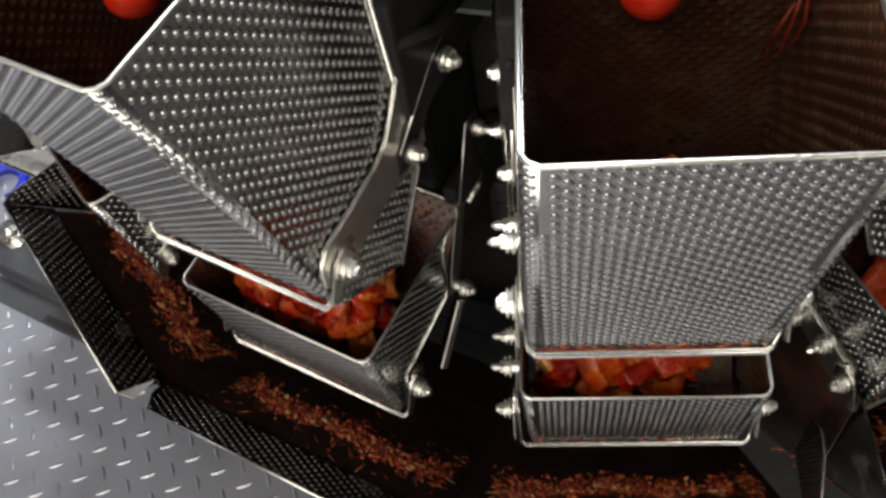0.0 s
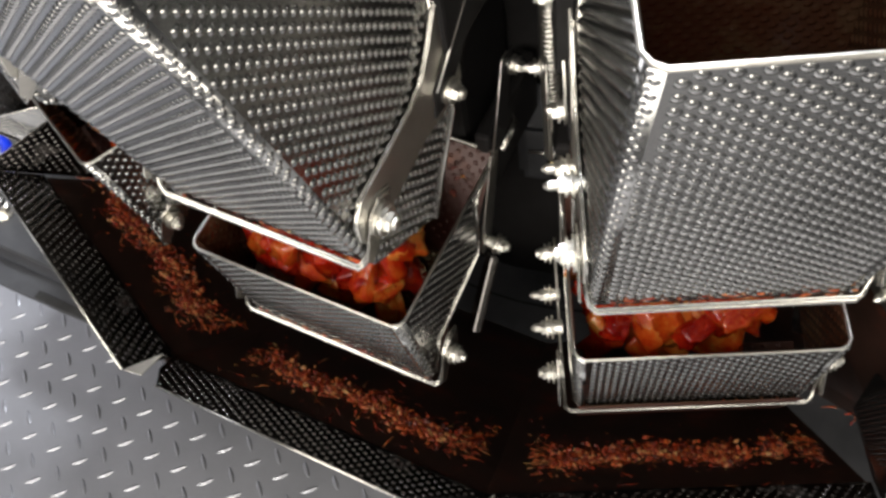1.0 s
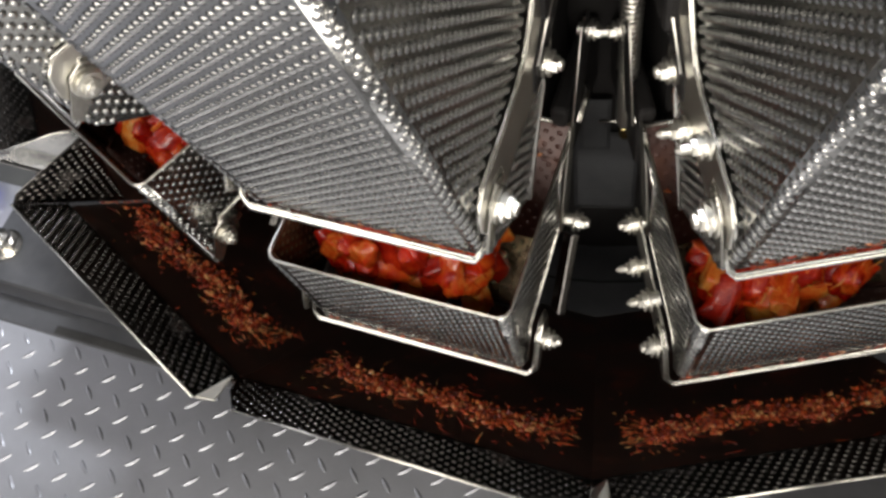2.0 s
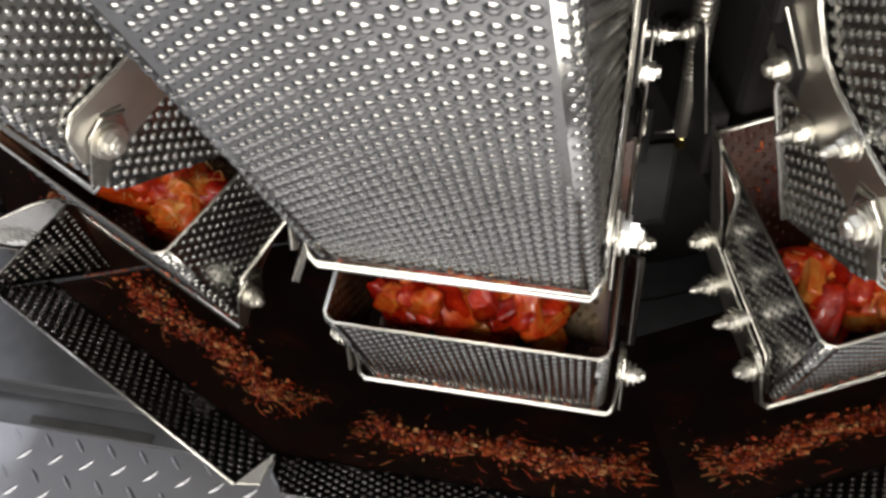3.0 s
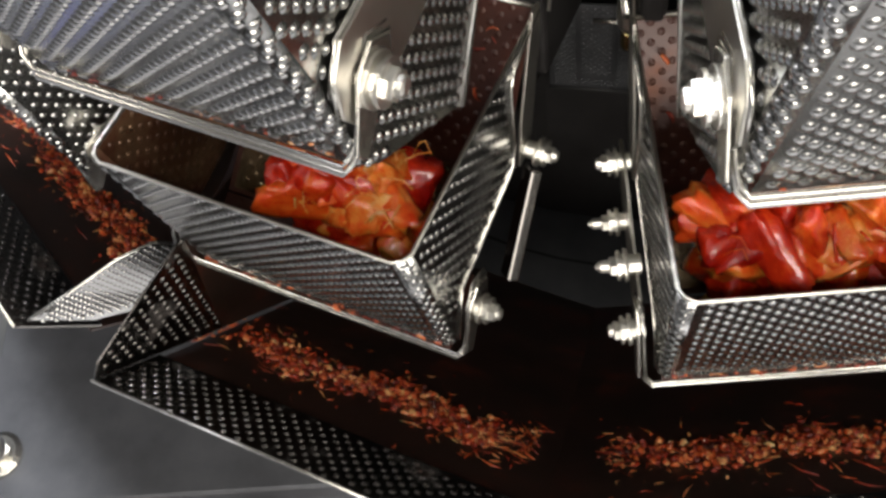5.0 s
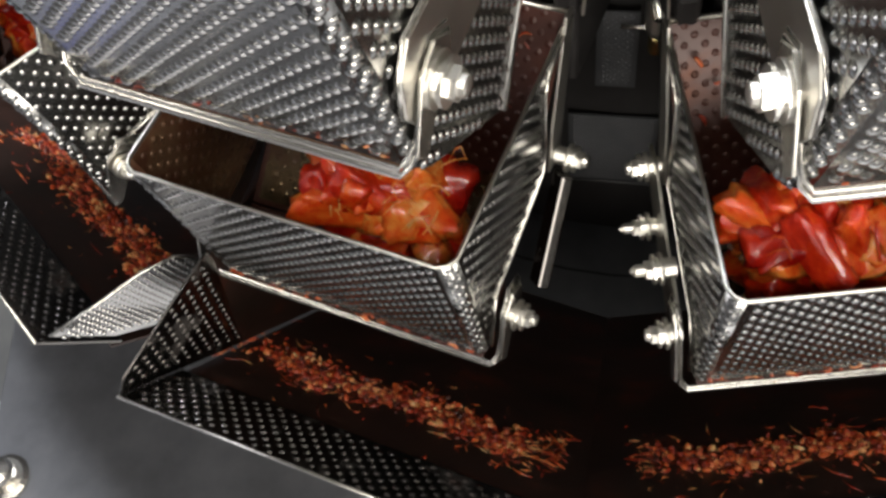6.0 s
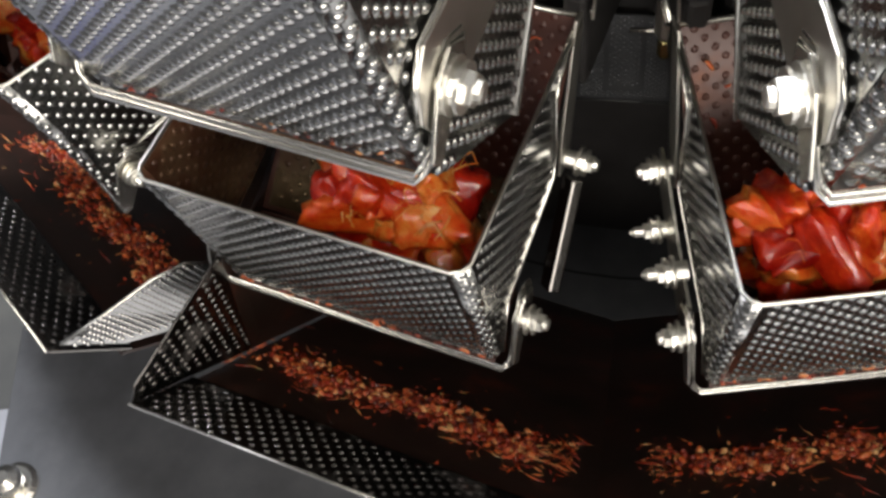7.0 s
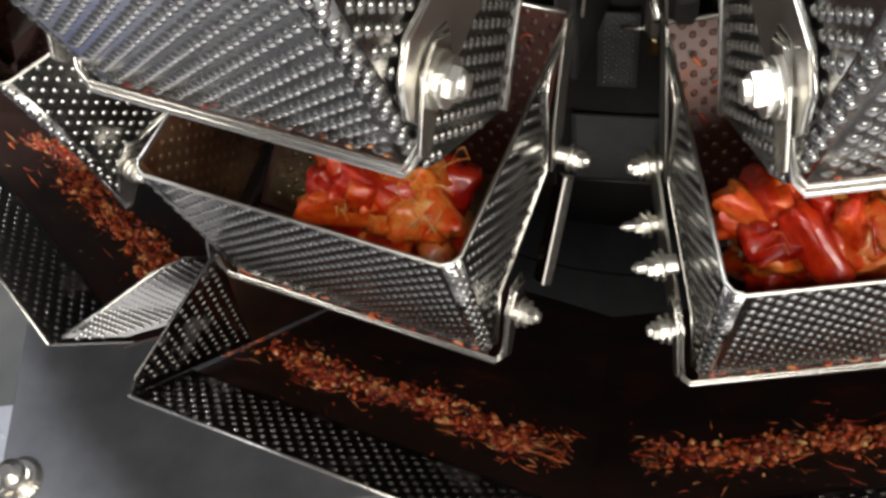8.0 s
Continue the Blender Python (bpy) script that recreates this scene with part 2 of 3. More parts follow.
def turned(name, profile, axis_at, axis, material, parent, sides=14, label=""):
    """A body turned about an axis: profile rows of (distance along the axis, radius)."""
    axis = Vector(axis).normalized()
    up = Vector((0, 0, 1)) if abs(axis.z) < 0.9 else Vector((1, 0, 0))
    a = axis.cross(up).normalized()
    b = axis.cross(a)
    bm = bmesh.new()
    rings = []
    for d, r in profile:
        c = Vector(axis_at) + axis * d
        rings.append([bm.verts.new(c + (a * math.cos(k * 2 * math.pi / sides) + b * math.sin(k * 2 * math.pi / sides)) * max(r, 0.0002)) for k in range(sides)])
    for r0, r1 in zip(rings, rings[1:]):
        for k in range(sides):
            bm.faces.new((r0[k], r0[(k + 1) % sides], r1[(k + 1) % sides], r1[k]))
    bm.faces.new(rings[0])
    bm.faces.new(list(reversed(rings[-1])))
    return part(name, bm, material, parent, label)


def bolt(at, side, parent, size=1.0, spike=False):
    """A pivot bolt with washers, nut and rounded end; side is +1 or -1 along x."""
    s = size
    stack = turned("bolt", [(-0.003, 0.0050 * s), (0.0030, 0.0050 * s), (0.0031, 0.0078 * s), (0.0044, 0.0082 * s), (0.0048, 0.0082 * s), (0.0050, 0.0056 * s), (0.0066, 0.0056 * s), (0.0067, 0.0072 * s), (0.0082, 0.0072 * s), (0.0083, 0.0046 * s)], at, (side, 0, 0), FIXING, parent, sides=16)
    end = [(0.0080, 0.0052 * s), (0.0084, 0.0050 * s), (0.0112, 0.0050 * s), (0.0116, 0.0044 * s)]
    turned("nut", end, at, (side, 0, 0), FIXING, parent, sides=6)
    tip = [(0.0110, 0.0031 * s), (0.0160, 0.0030 * s), (0.0185, 0.0009)] if spike else [(0.0110, 0.0034 * s), (0.0136, 0.0032 * s), (0.0142, 0.0020 * s)]
    turned("bolt_end", tip, at, (side, 0, 0), FIXING, parent, sides=10)
    return stack


def group_at(name, m, label="", category="", group=""):
    ob = new(name)
    ob.empty_display_size = 0.05
    ob.matrix_world = m
    return tagged(ob, label, category, group)


COUNT = 14
STEP = 360 / COUNT
HEADS = {"B": 1, "A": 0, "C": -1, "D": -2, "E": 2, "F": -3, "G": 3}


def head_pose(k, dx=0.0, dy=0.0, dz=0.0):
    return pose(0, 0, 0, 0, 0, k * STEP) @ pose(dx, dy, dz)


# ---- unseen hall shell, added for what the steel reflects ----
def setting(name, verts, faces, material, label=""):
    ob = mesh_object(name, verts, faces, material)
    return tagged(ob, label, "", "", "structure")


def box_faces(x0, x1, y0, y1, z0, z1):
    v = [(x, y, z) for z in (z0, z1) for x, y in ((x0, y0), (x1, y0), (x1, y1), (x0, y1))]
    return v, [(3, 2, 1, 0), (4, 5, 6, 7), (0, 1, 5, 4), (1, 2, 6, 5), (2, 3, 7, 6), (3, 0, 4, 7)]


setting("floor", *box_faces(-7, 7, -7, 7, -1.3, -1.2), CONCRETE, "grey concrete hall floor")
setting("ceiling", *box_faces(-7, 7, -7, 7, 2.4, 2.5), CEIL, "grey hall ceiling")
setting("wall_north", *box_faces(-7, 7, 6.9, 7, -1.2, 2.4), WALL, "dim grey hall wall")


def wall_with_window(name, window, x, y, turn, width, height, off=0.0):
    """An unseen wall 6.4 m long with one opening for an added lamp, its frame and sill; it faces +y before it is
    turned.
    """
    m = pose(x, y, 0, 0, 0, turn)
    w, z0, z1 = width / 2, 0.95 - height / 2, 0.95 + height / 2
    verts, faces = [], []
    for a, b, c, d in ((-3.2, off - w, -1.2, 2.4), (off + w, 3.2, -1.2, 2.4), (off - w, off + w, -1.2, z0), (off - w, off + w, z1, 2.4)):
        v, f = box_faces(a, b, -0.14, -0.04, c, d)
        faces += [tuple(i + len(verts) for i in q) for q in f]
        verts += v
    tagged(mesh_object(name, [m @ Vector(v) for v in verts], faces, WALL), "unseen grey hall wall with an opening for a lamp", "", "", "structure")
    win = new(window)
    win.matrix_world = m
    tagged(win, "unseen white frame round an added lamp", "", "", "structure")
    for a, b, c, d in ((off - w - 0.04, off - w, z0 - 0.04, z1 + 0.04), (off + w, off + w + 0.04, z0 - 0.04, z1 + 0.04), (off - w, off + w, z1, z1 + 0.04), (off - w, off + w, z0 - 0.04, z0)):
        v, f = box_faces(a, b, -0.0395, -0.02, c, d)
        mesh_object("window_frame", v, f, WHITE_WALL, win)
    v, f = box_faces(off - w, off + w, -0.30, -0.28, z0, z1)
    mesh_object("pane", v, f, WHITE_WALL, win, label="unseen white board behind the added lamp")


wall_with_window("wall_south", "window_1", 0.1, -3.2, 0, 2.6, 1.2)
wall_with_window("wall_east", "window_2", 3.1, -0.7, 90, 1.4, 0.8, -1.5)
wall_with_window("wall_west", "window_3", -3.1, -0.9, -90, 1.5, 0.8, -0.5)


# ---- tread plate deck and frame cover ----
def tread_deck():
    z = -0.518
    verts, faces = box_faces(-1.9, 1.6, -1.9, -0.30, z - 0.005, z)
    verts = [Vector(v) for v in verts]
    pitch, deep = 0.0426, 0.0457
    for i in range(-28, 24):
        for j in range(-18, 9):
            for q in (0, 1):
                x, y = -0.491 + (i + q * 0.60) * pitch, -0.628 + (j + q * 0.45) * deep
                if y > -0.315:
                    continue
                a = radians(45) if q == 0 else radians(-45)
                d, w = Vector((math.cos(a), math.sin(a), 0)), Vector((-math.sin(a), math.cos(a), 0))
                o, k = Vector((x, y, z)), len(verts)
                for f, g, h in ((-1, 0, 0), (-0.6, 0.75, 0), (0, 1, 0), (0.6, 0.75, 0), (1, 0, 0), (0.6, -0.75, 0), (0, -1, 0), (-0.6, -0.75, 0), (-0.6, 0, 0.8), (0, 0.3, 1), (0.6, 0, 0.8), (0, -0.3, 1)):
                    verts.append(o + d * (f * 0.0124) + w * (g * 0.0033) + Vector((0, 0, h * 0.0016 - 0.0001)))
                for f in ((0, 8, 1), (1, 8, 9, 2), (2, 9, 10, 3), (3, 10, 4), (4, 10, 5), (5, 10, 11, 6), (6, 11, 8, 7), (7, 8, 0), (8, 11, 10, 9)):
                    faces.append(tuple(k + m for m in reversed(f)))
    return tagged(mesh_object("tread_deck", verts, faces, TREAD), "bright diamond tread plate working deck", "", "", "structure")


tread_deck()
cover = group_at("frame_cover", pose(0, 0, 0), "brushed grey steel cover sheet of the machine frame", "machine cover")
plate("cover_sheet", [(-0.614, -0.5125, -0.290), (1.6, -0.5125, -0.290), (1.6, 0.5, -0.290), (-0.614, 0.5, -0.290)], 0.004, SHEET, cover, 0.0015)
plate("front_flange", [(-0.614, -0.5130, -0.40), (1.6, -0.5130, -0.40), (1.6, -0.5130, -0.2945), (-0.614, -0.5130, -0.2945)], 0.003, SHEET, cover, 0.001)
plate("side_flange", [(-0.6145, 0.5, -0.40), (-0.6145, -0.5125, -0.40), (-0.6145, -0.5125, -0.2945), (-0.6145, 0.5, -0.2945)], 0.003, SHEET, cover, 0.001)


# ---- feed hoppers ----
def feed_hopper(k, d=(0, 0, 0), turn=0.0):
    th = group_at("feed_hopper", head_pose(k, *d) @ pose(0, 0, 0, 0, 0, turn), "dimpled stainless steel feed hopper with a rolled rim", "hopper", "feed hoppers round the weigher")
    fb, ft, rb, rt = (-0.5668, 0.187), (-0.6272, 0.4475), (-0.462, 0.200), (-0.470, 0.4475)
    low = (-0.503, 0.142)
    wide = lambda z: 0.0693 + (z - 0.187) * (0.0633 - 0.0693) / (0.4475 - 0.187)
    xb, xt, bend = wide(fb[1]), wide(ft[1]), 0.0065
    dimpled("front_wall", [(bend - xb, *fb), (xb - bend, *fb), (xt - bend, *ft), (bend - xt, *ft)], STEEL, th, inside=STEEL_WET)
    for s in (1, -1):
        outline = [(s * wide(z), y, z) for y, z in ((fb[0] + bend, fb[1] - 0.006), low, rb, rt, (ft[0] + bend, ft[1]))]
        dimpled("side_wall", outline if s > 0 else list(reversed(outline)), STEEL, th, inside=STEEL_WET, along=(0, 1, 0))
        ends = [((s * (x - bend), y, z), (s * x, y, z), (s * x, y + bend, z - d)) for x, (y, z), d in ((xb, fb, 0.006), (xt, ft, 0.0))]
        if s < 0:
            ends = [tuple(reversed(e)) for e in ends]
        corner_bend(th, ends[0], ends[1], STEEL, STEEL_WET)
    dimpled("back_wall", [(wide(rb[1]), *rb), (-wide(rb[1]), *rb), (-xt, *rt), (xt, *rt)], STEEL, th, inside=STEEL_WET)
    top = ft[1] + 0.0008
    tube("rim", [(-xt, rt[0], top), (-xt, ft[0] + bend, top), (0.0023 - xt, ft[0] + 0.0023, top), (bend - xt, ft[0], top), (xt - bend, ft[0], top), (xt - 0.0023, ft[0] + 0.0023, top), (xt, ft[0] + bend, top), (xt, rt[0], top)], 0.0011, BRUSHED, th, 8)
    px = 0.0705
    hanger = ((-0.545, 0.209), (-0.5554, 0.2065), (-0.566, 0.211), (-0.572, 0.222), (-0.5705, 0.238), (-0.562, 0.2475), (-0.530, 0.2495), (-0.505, 0.252), (-0.491, 0.257), (-0.478, 0.272), (-0.468, 0.288), (-0.458, 0.298), (-0.452, 0.290), (-0.450, 0.250), (-0.450, 0.217), (-0.460, 0.212), (-0.500, 0.216))
    for s in (1, -1):
        hang = [(px * s, y, z) for y, z in hanger]
        plate("hanger_plate", hang if s > 0 else list(reversed(hang)), 0.0016, BRUSHED, th, 0.0006, "polished steel hanger plate")
        tube("hanger_edge", [(px * s, y, z) for y, z in hanger[3:12]], 0.0010, POLISHED, th, 6, "bright bent edge of the hanger plate")
        bolt((px * s, -0.4696, 0.229), s, th)
        tube("hook_bar", [(0.072 * s, -0.462, 0.315), (0.080 * s, -0.43, 0.30), (0.080 * s, -0.40, 0.30)], 0.004, BLACK, th)
    ears(th, (0, -0.5554, 0.2235), 0.0680, 0.0715, (-0.0185, -0.0325), 0.0042)
    door = [(0.064, -0.0085, -0.0410), (0.064, 0.0515, -0.0830), (-0.064, 0.0515, -0.0830), (-0.064, -0.0085, -0.0410)]
    gate = plate("gate", door, 0.0014, STEEL_WET, th, 0.0004, "dark soiled steel discharge door")
    gate.matrix_basis = pose(0, -0.5554, 0.2235)
    for s in (1, -1):
        bolt((0.0715 * s, -0.5554, 0.2235), s, th, 1.2)
        tube("rear_flange", [(s * (wide(low[1]) + 0.0008), low[0], low[1]), (s * (wide(rb[1]) + 0.0008), *rb), (s * (xt + 0.0008), *rt)], 0.0016, POLISHED, th, 8)
        if s < 0:
            bolt((-px, -0.4985, 0.2160), s, th, 0.95, True)
            bolt((-px, -0.5290, 0.2460), s, th, 0.9, True)
        bolt((0.0745 * s, -0.424, 0.268), s, th, 1.0)
        link = [(0.0735 * s, y, z) for y, z in ((-0.485, 0.221), (-0.474, 0.219), (-0.415, 0.258), (-0.414, 0.274), (-0.426, 0.279), (-0.482, 0.240))]
        # Thin bright bar laid along the black link's edge.
        tube("link_edge", [(0.0747 * s, -0.420, 0.2805), (0.0747 * s, -0.433, 0.2765), (0.0747 * s, -0.482, 0.2410)], 0.0008, FIXING, th, 6, "thin bright bar along the link edge")
        plate("swing_link", link if s > 0 else list(reversed(link)), 0.002, BLACK, th, 0.0006, "black swing link")
    return th, gate


def ears(th, at, xl, xe, lip_at, lip_h):
    """The bright bar that runs round the outlet: a front lip and, at each side, an upturned ear."""
    o = Vector(at)
    y, z = lip_at
    pts = []
    for s in (-1, 1):
        side = [(s * xe, 0.016, 0.004), (s * xe, 0.004, 0.010), (s * xe, -0.006, -0.002), (s * (xe - 0.001), y + 0.006, z + 0.012), (s * (xl + 0.0005), y + 0.002, z + 0.005), (s * (xl - 0.003), y, z)]
        pts += side if s < 0 else list(reversed(side))
    pts = [Vector(p) + o for p in pts]
    for rise, thick in ((0.0, 0.0015), (lip_h * 0.95, 0.0010)):
        tube("lip", [p + Vector((0, 0.0006, rise)) for p in pts], thick, POLISHED, th, 8, "bright folded steel lip")
    for s in (1, -1):
        ear = [o + Vector((s * (xe + 0.0015), yy, zz)) for yy, zz in ((y + 0.004, z + 0.008), (0.000, -0.010), (0.012, -0.008), (0.014, 0.006), (0.004, 0.013), (-0.007, 0.008), (y - 0.001, z + 0.016))]
        plate("ear", ear if s < 0 else list(reversed(ear)), 0.0015, POLISHED, th, 0.0004)


# ---- weigh hoppers ----
def weigh_hopper(k, d=(0, 0, 0), turn=0.0):
    th = group_at("weigh_hopper", head_pose(k, *d) @ pose(0, 0, 0, 0, 0, turn), "dimpled stainless steel weigh hopper under the feed hopper", "hopper", "weigh hoppers round the weigher")
    fb, ft = (-0.5550, 0.0030), (-0.5710, 0.1215)
    wide = lambda z: 0.0765 + (z - 0.0030) * 0.002 / 0.1185
    xb, xt, bend = wide(fb[1]), wide(ft[1]), 0.0065
    kk, hip, rt = (-0.469, 0.047), (-0.4655, 0.106), (-0.430, 0.1215)
    small = dict(radius=0.0021, margin=0.0014)
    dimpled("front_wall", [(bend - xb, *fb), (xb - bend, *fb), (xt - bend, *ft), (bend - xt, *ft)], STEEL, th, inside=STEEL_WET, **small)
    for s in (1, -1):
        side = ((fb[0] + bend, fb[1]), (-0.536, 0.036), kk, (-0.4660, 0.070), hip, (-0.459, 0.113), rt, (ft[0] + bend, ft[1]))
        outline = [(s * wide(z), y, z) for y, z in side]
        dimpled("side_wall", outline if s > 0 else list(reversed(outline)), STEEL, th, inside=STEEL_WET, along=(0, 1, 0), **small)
        ends = [((s * (x - bend), y, z), (s * x, y, z), (s * x, y + bend, z)) for x, (y, z) in ((xb, fb), (xt, ft))]
        if s < 0:
            ends = [tuple(reversed(e)) for e in ends]
        corner_bend(th, ends[0], ends[1], STEEL, STEEL_WET)
        tube("side_flange", [(s * (wide(z) + 0.0008), y, z) for y, z in side[:7]], 0.0010, POLISHED, th, 8, "bright flanged edge")
    back = (-0.478, 0.050)
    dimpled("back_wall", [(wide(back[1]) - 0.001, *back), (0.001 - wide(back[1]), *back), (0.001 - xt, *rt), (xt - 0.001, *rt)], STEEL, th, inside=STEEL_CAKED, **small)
    tube("back_rim", [(0.001 - xt, rt[0], rt[1] + 0.001), (xt - 0.001, rt[0], rt[1] + 0.001)], 0.0018, POLISHED, th, 8, "bright folded back edge")
    top = ft[1] + 0.0007
    tube("rim", [(-xt, rt[0], top), (-xt, ft[0] + bend, top), (0.0023 - xt, ft[0] + 0.0023, top), (bend - xt, ft[0], top), (xt - bend, ft[0], top), (xt - 0.0023, ft[0] + 0.0023, top), (xt, ft[0] + bend, top), (xt, rt[0], top)], 0.0009, BRUSHED, th, 8)
    for s in (1, -1):
        arm = [(0.0800 * s, y, z) for y, z in ((-0.466, 0.044), (-0.452, 0.040), (-0.446, 0.060), (-0.426, 0.125), (-0.438, 0.127), (-0.460, 0.070))]
        plate("hanger_plate", arm if s > 0 else list(reversed(arm)), 0.0016, BRUSHED, th, 0.0005, "polished steel hanger plate")
        if s < 0:
            bar = [(-0.0850, y, z) for y, z in ((-0.550, 0.016), (-0.540, 0.010), (-0.505, 0.016), (-0.470, 0.030), (-0.452, 0.040), (-0.450, 0.058), (-0.464, 0.062), (-0.500, 0.050), (-0.540, 0.044))]
            plate("link_bar", list(reversed(bar)), 0.0016, BRUSHED, th, 0.0005)
            bolt((-0.0850, -0.4810, 0.0310), s, th, 0.9, True)
            bolt((-0.0850, -0.5134, 0.0460), s, th, 1.0, True)
        else:
            bar = [(0.0880, -0.5100, 0.0020), (0.0930, -0.5070, -0.0010), (0.0930, -0.4660, 0.0460), (0.0880, -0.4690, 0.0490)]
            plate("link_bar", bar, 0.012, CHUTE, th, 0.0012, "link bar with reddish brown smears")
        bolt((0.0835 * s, -0.4579, 0.0500), s, th, 0.95)
        tube("hook_bar", [(0.080 * s, -0.424, 0.118), (0.080 * s, -0.400, 0.118), (0.06 * s, -0.385, 0.118)], 0.003, POLISHED, th)
    ears(th, (0, -0.5409, 0.0331), 0.0825, 0.0845, (-0.0165, -0.0345), 0.0036)
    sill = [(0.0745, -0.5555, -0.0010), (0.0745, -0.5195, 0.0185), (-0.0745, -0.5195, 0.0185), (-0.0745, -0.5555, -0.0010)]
    dimpled("sill", sill, STEEL_CAKED, th, 0.0014, False, label="soiled, darkened dimpled sill above the lip", **small)
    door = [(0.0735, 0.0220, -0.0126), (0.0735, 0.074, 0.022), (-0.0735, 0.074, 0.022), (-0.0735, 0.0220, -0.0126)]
    gate = plate("gate", door, 0.0014, STEEL_CAKED, th, 0.0004, "dark soiled steel discharge door")
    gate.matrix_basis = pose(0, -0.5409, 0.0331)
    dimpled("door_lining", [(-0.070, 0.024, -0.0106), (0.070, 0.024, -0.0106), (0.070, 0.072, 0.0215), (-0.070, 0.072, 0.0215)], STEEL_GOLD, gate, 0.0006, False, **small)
    for s in (1, -1):
        bolt((0.0860 * s, -0.5409, 0.0331), s, th, 0.95)
    return th, gate


# ---- chutes ----
def chute_segment(k, left_open=False, right_open=False):
    th = group_at("chute_segment", head_pose(k), "dark dimpled steel collecting chute, wet with juice", "chute", "chute segments round the weigher")
    wide = dict(radius=0.0022, height=0.8, margin=0.0020)
    rim_r, rim_z, fall = 0.6375, -0.005, 1.08
    slope = lambda x, r: (x, -r, rim_z - (rim_r - r) * fall)
    r0, low = 0.604, 0.004
    film = lambda x, r: (x, -r, slope(x, r)[2] - low)
    half = math.tan(radians(STEP / 2))
    if right_open:
        right, edge_r = [slope(0.1300, r0), slope(0.1220, rim_r)], 0.130
    else:
        right, edge_r = [slope(r0 * half, r0), slope(0.1435, rim_r)], r0 * half
    if left_open:
        left, edge_l = [slope(-0.106, rim_r), slope(-0.101, r0)], -0.101
    else:
        left, edge_l = [slope(-0.116, rim_r), slope(-0.1320, 0.621), slope(-r0 * half, r0)], -r0 * half
    dimpled("chute_edge", list(reversed(right + left)), CHUTE, th, 0.0015, False, **wide)
    bends = 7
    verts, faces = [], []
    for i in range(bends + 1):
        q = i / bends
        r = r0 + 0.006 - q * (r0 + 0.006 - 0.345)
        for w in (edge_l - (0 if left_open else 0.0015) + q * (-0.0785 - edge_l), edge_r + (0 if right_open else 0.0015) + q * (0.0785 - edge_r)):
            verts.append(film(w, r))
    faces = [(2 * i, 2 * i + 1, 2 * i + 3, 2 * i + 2) for i in range(bends)]
    sheet = mesh_object("slide_panel", verts, faces, FILM, th, label="near-black steel slide with juice traces")
    mod = sheet.modifiers.new("thick", "SOLIDIFY")
    mod.thickness, mod.offset = 0.002, -1.0
    x0, x1 = left[0][0], right[-1][0]
    ends, more = [], []
    if left_open:
        dimpled("side_flange", [(-0.1045, -0.6368, -0.0045), (-0.0960, -0.565, -0.0815), (-0.0830, -0.556, 0.0296), (-0.1030, -0.630, 0.0040)], CHUTE, th, 0.0015, True, **wide)
        # Dark panel added to hide the pale cover behind and keep the gap dark.
        plate("inner_wall", [slope(-0.0970, 0.565), slope(-0.0800, 0.36), (-0.0760, -0.36, 0.0), (-0.0830, -0.556, 0.0296)], 0.0015, FILM, th, 0.0004, "added dark panel closing the gap beside the slide")
        tube("flange_edge", [(-0.0835, -0.556, 0.0300), (-0.1032, -0.630, 0.0045), (-0.1047, -0.6370, -0.0040)], 0.0006, CHUTE, th, 6)
    if right_open:
        leaf = [(0.1240, -0.6306, -0.0040), (0.1335, -0.6000, 0.0060), (0.1390, -0.5720, 0.0120), (0.1410, -0.5520, 0.0080), (0.1410, -0.5360, -0.0120), (0.1390, -0.5400, -0.0700), (0.1300, -0.6050, -0.0330)]
        # Lighter steel than the chute: the light it catches is put into the colour.
        dimpled("side_flange", list(reversed(leaf)), STEEL, th, 0.0012, True, pitch=0.0052, radius=0.0015, height=0.8, margin=0.002, label="dimpled side flange in the lighter, lit steel tone")
        tube("flange_edge", leaf[:5], 0.0008, POLISHED, th, 6)
    else:
        tab = [slope(0.1435, rim_r), (0.1570, -0.6290, -0.0040), (0.1490, -0.6080, -0.0110), (0.1400, -0.614, -0.0270)]
        plate("corner_tab", tab, 0.0012, BRUSHED, th, 0.0003, "bright bent corner tab")
    tube("rim", ends + [(x0, -rim_r - 0.001, rim_z + 0.001), (x1, -rim_r - 0.001, rim_z + 0.001)], 0.0010, POLISHED, th, 8)
    return th


middle = chute_segment(0)
west = chute_segment(-1, left_open=True)
east = chute_segment(1, right_open=True)
copy_thing(east, head_pose(-2))
copy_thing(west, head_pose(2))
copy_thing(middle, head_pose(-3))
copy_thing(middle, head_pose(3))

# the drum in the middle, its housings and the lower funnel
drum = group_at("machine_drum", pose(0, 0, 0), "black drum body carrying the hopper drives", "machine body")
turned("drum_shell", [(-0.20, 0.352), (0.60, 0.352), (0.62, 0.34), (0.64, 0.10)], (0, 0, 0), (0, 0, 1), BLACK, drum, 56)
turned("top_cover", [(0.287, 0.33), (0.287, 0.408), (0.291, 0.412), (0.295, 0.412), (0.297, 0.33)], (0, 0, 0), (0, 0, 1), SHEET, drum, 56, label="grey steel cover ring on the drum")
turned("funnel", [(-0.75, 0.16), (-0.29, 0.345), (-0.286, 0.349), (-0.75, 0.164)], (0, 0, 0), (0, 0, 1), CHUTE, drum, 56)


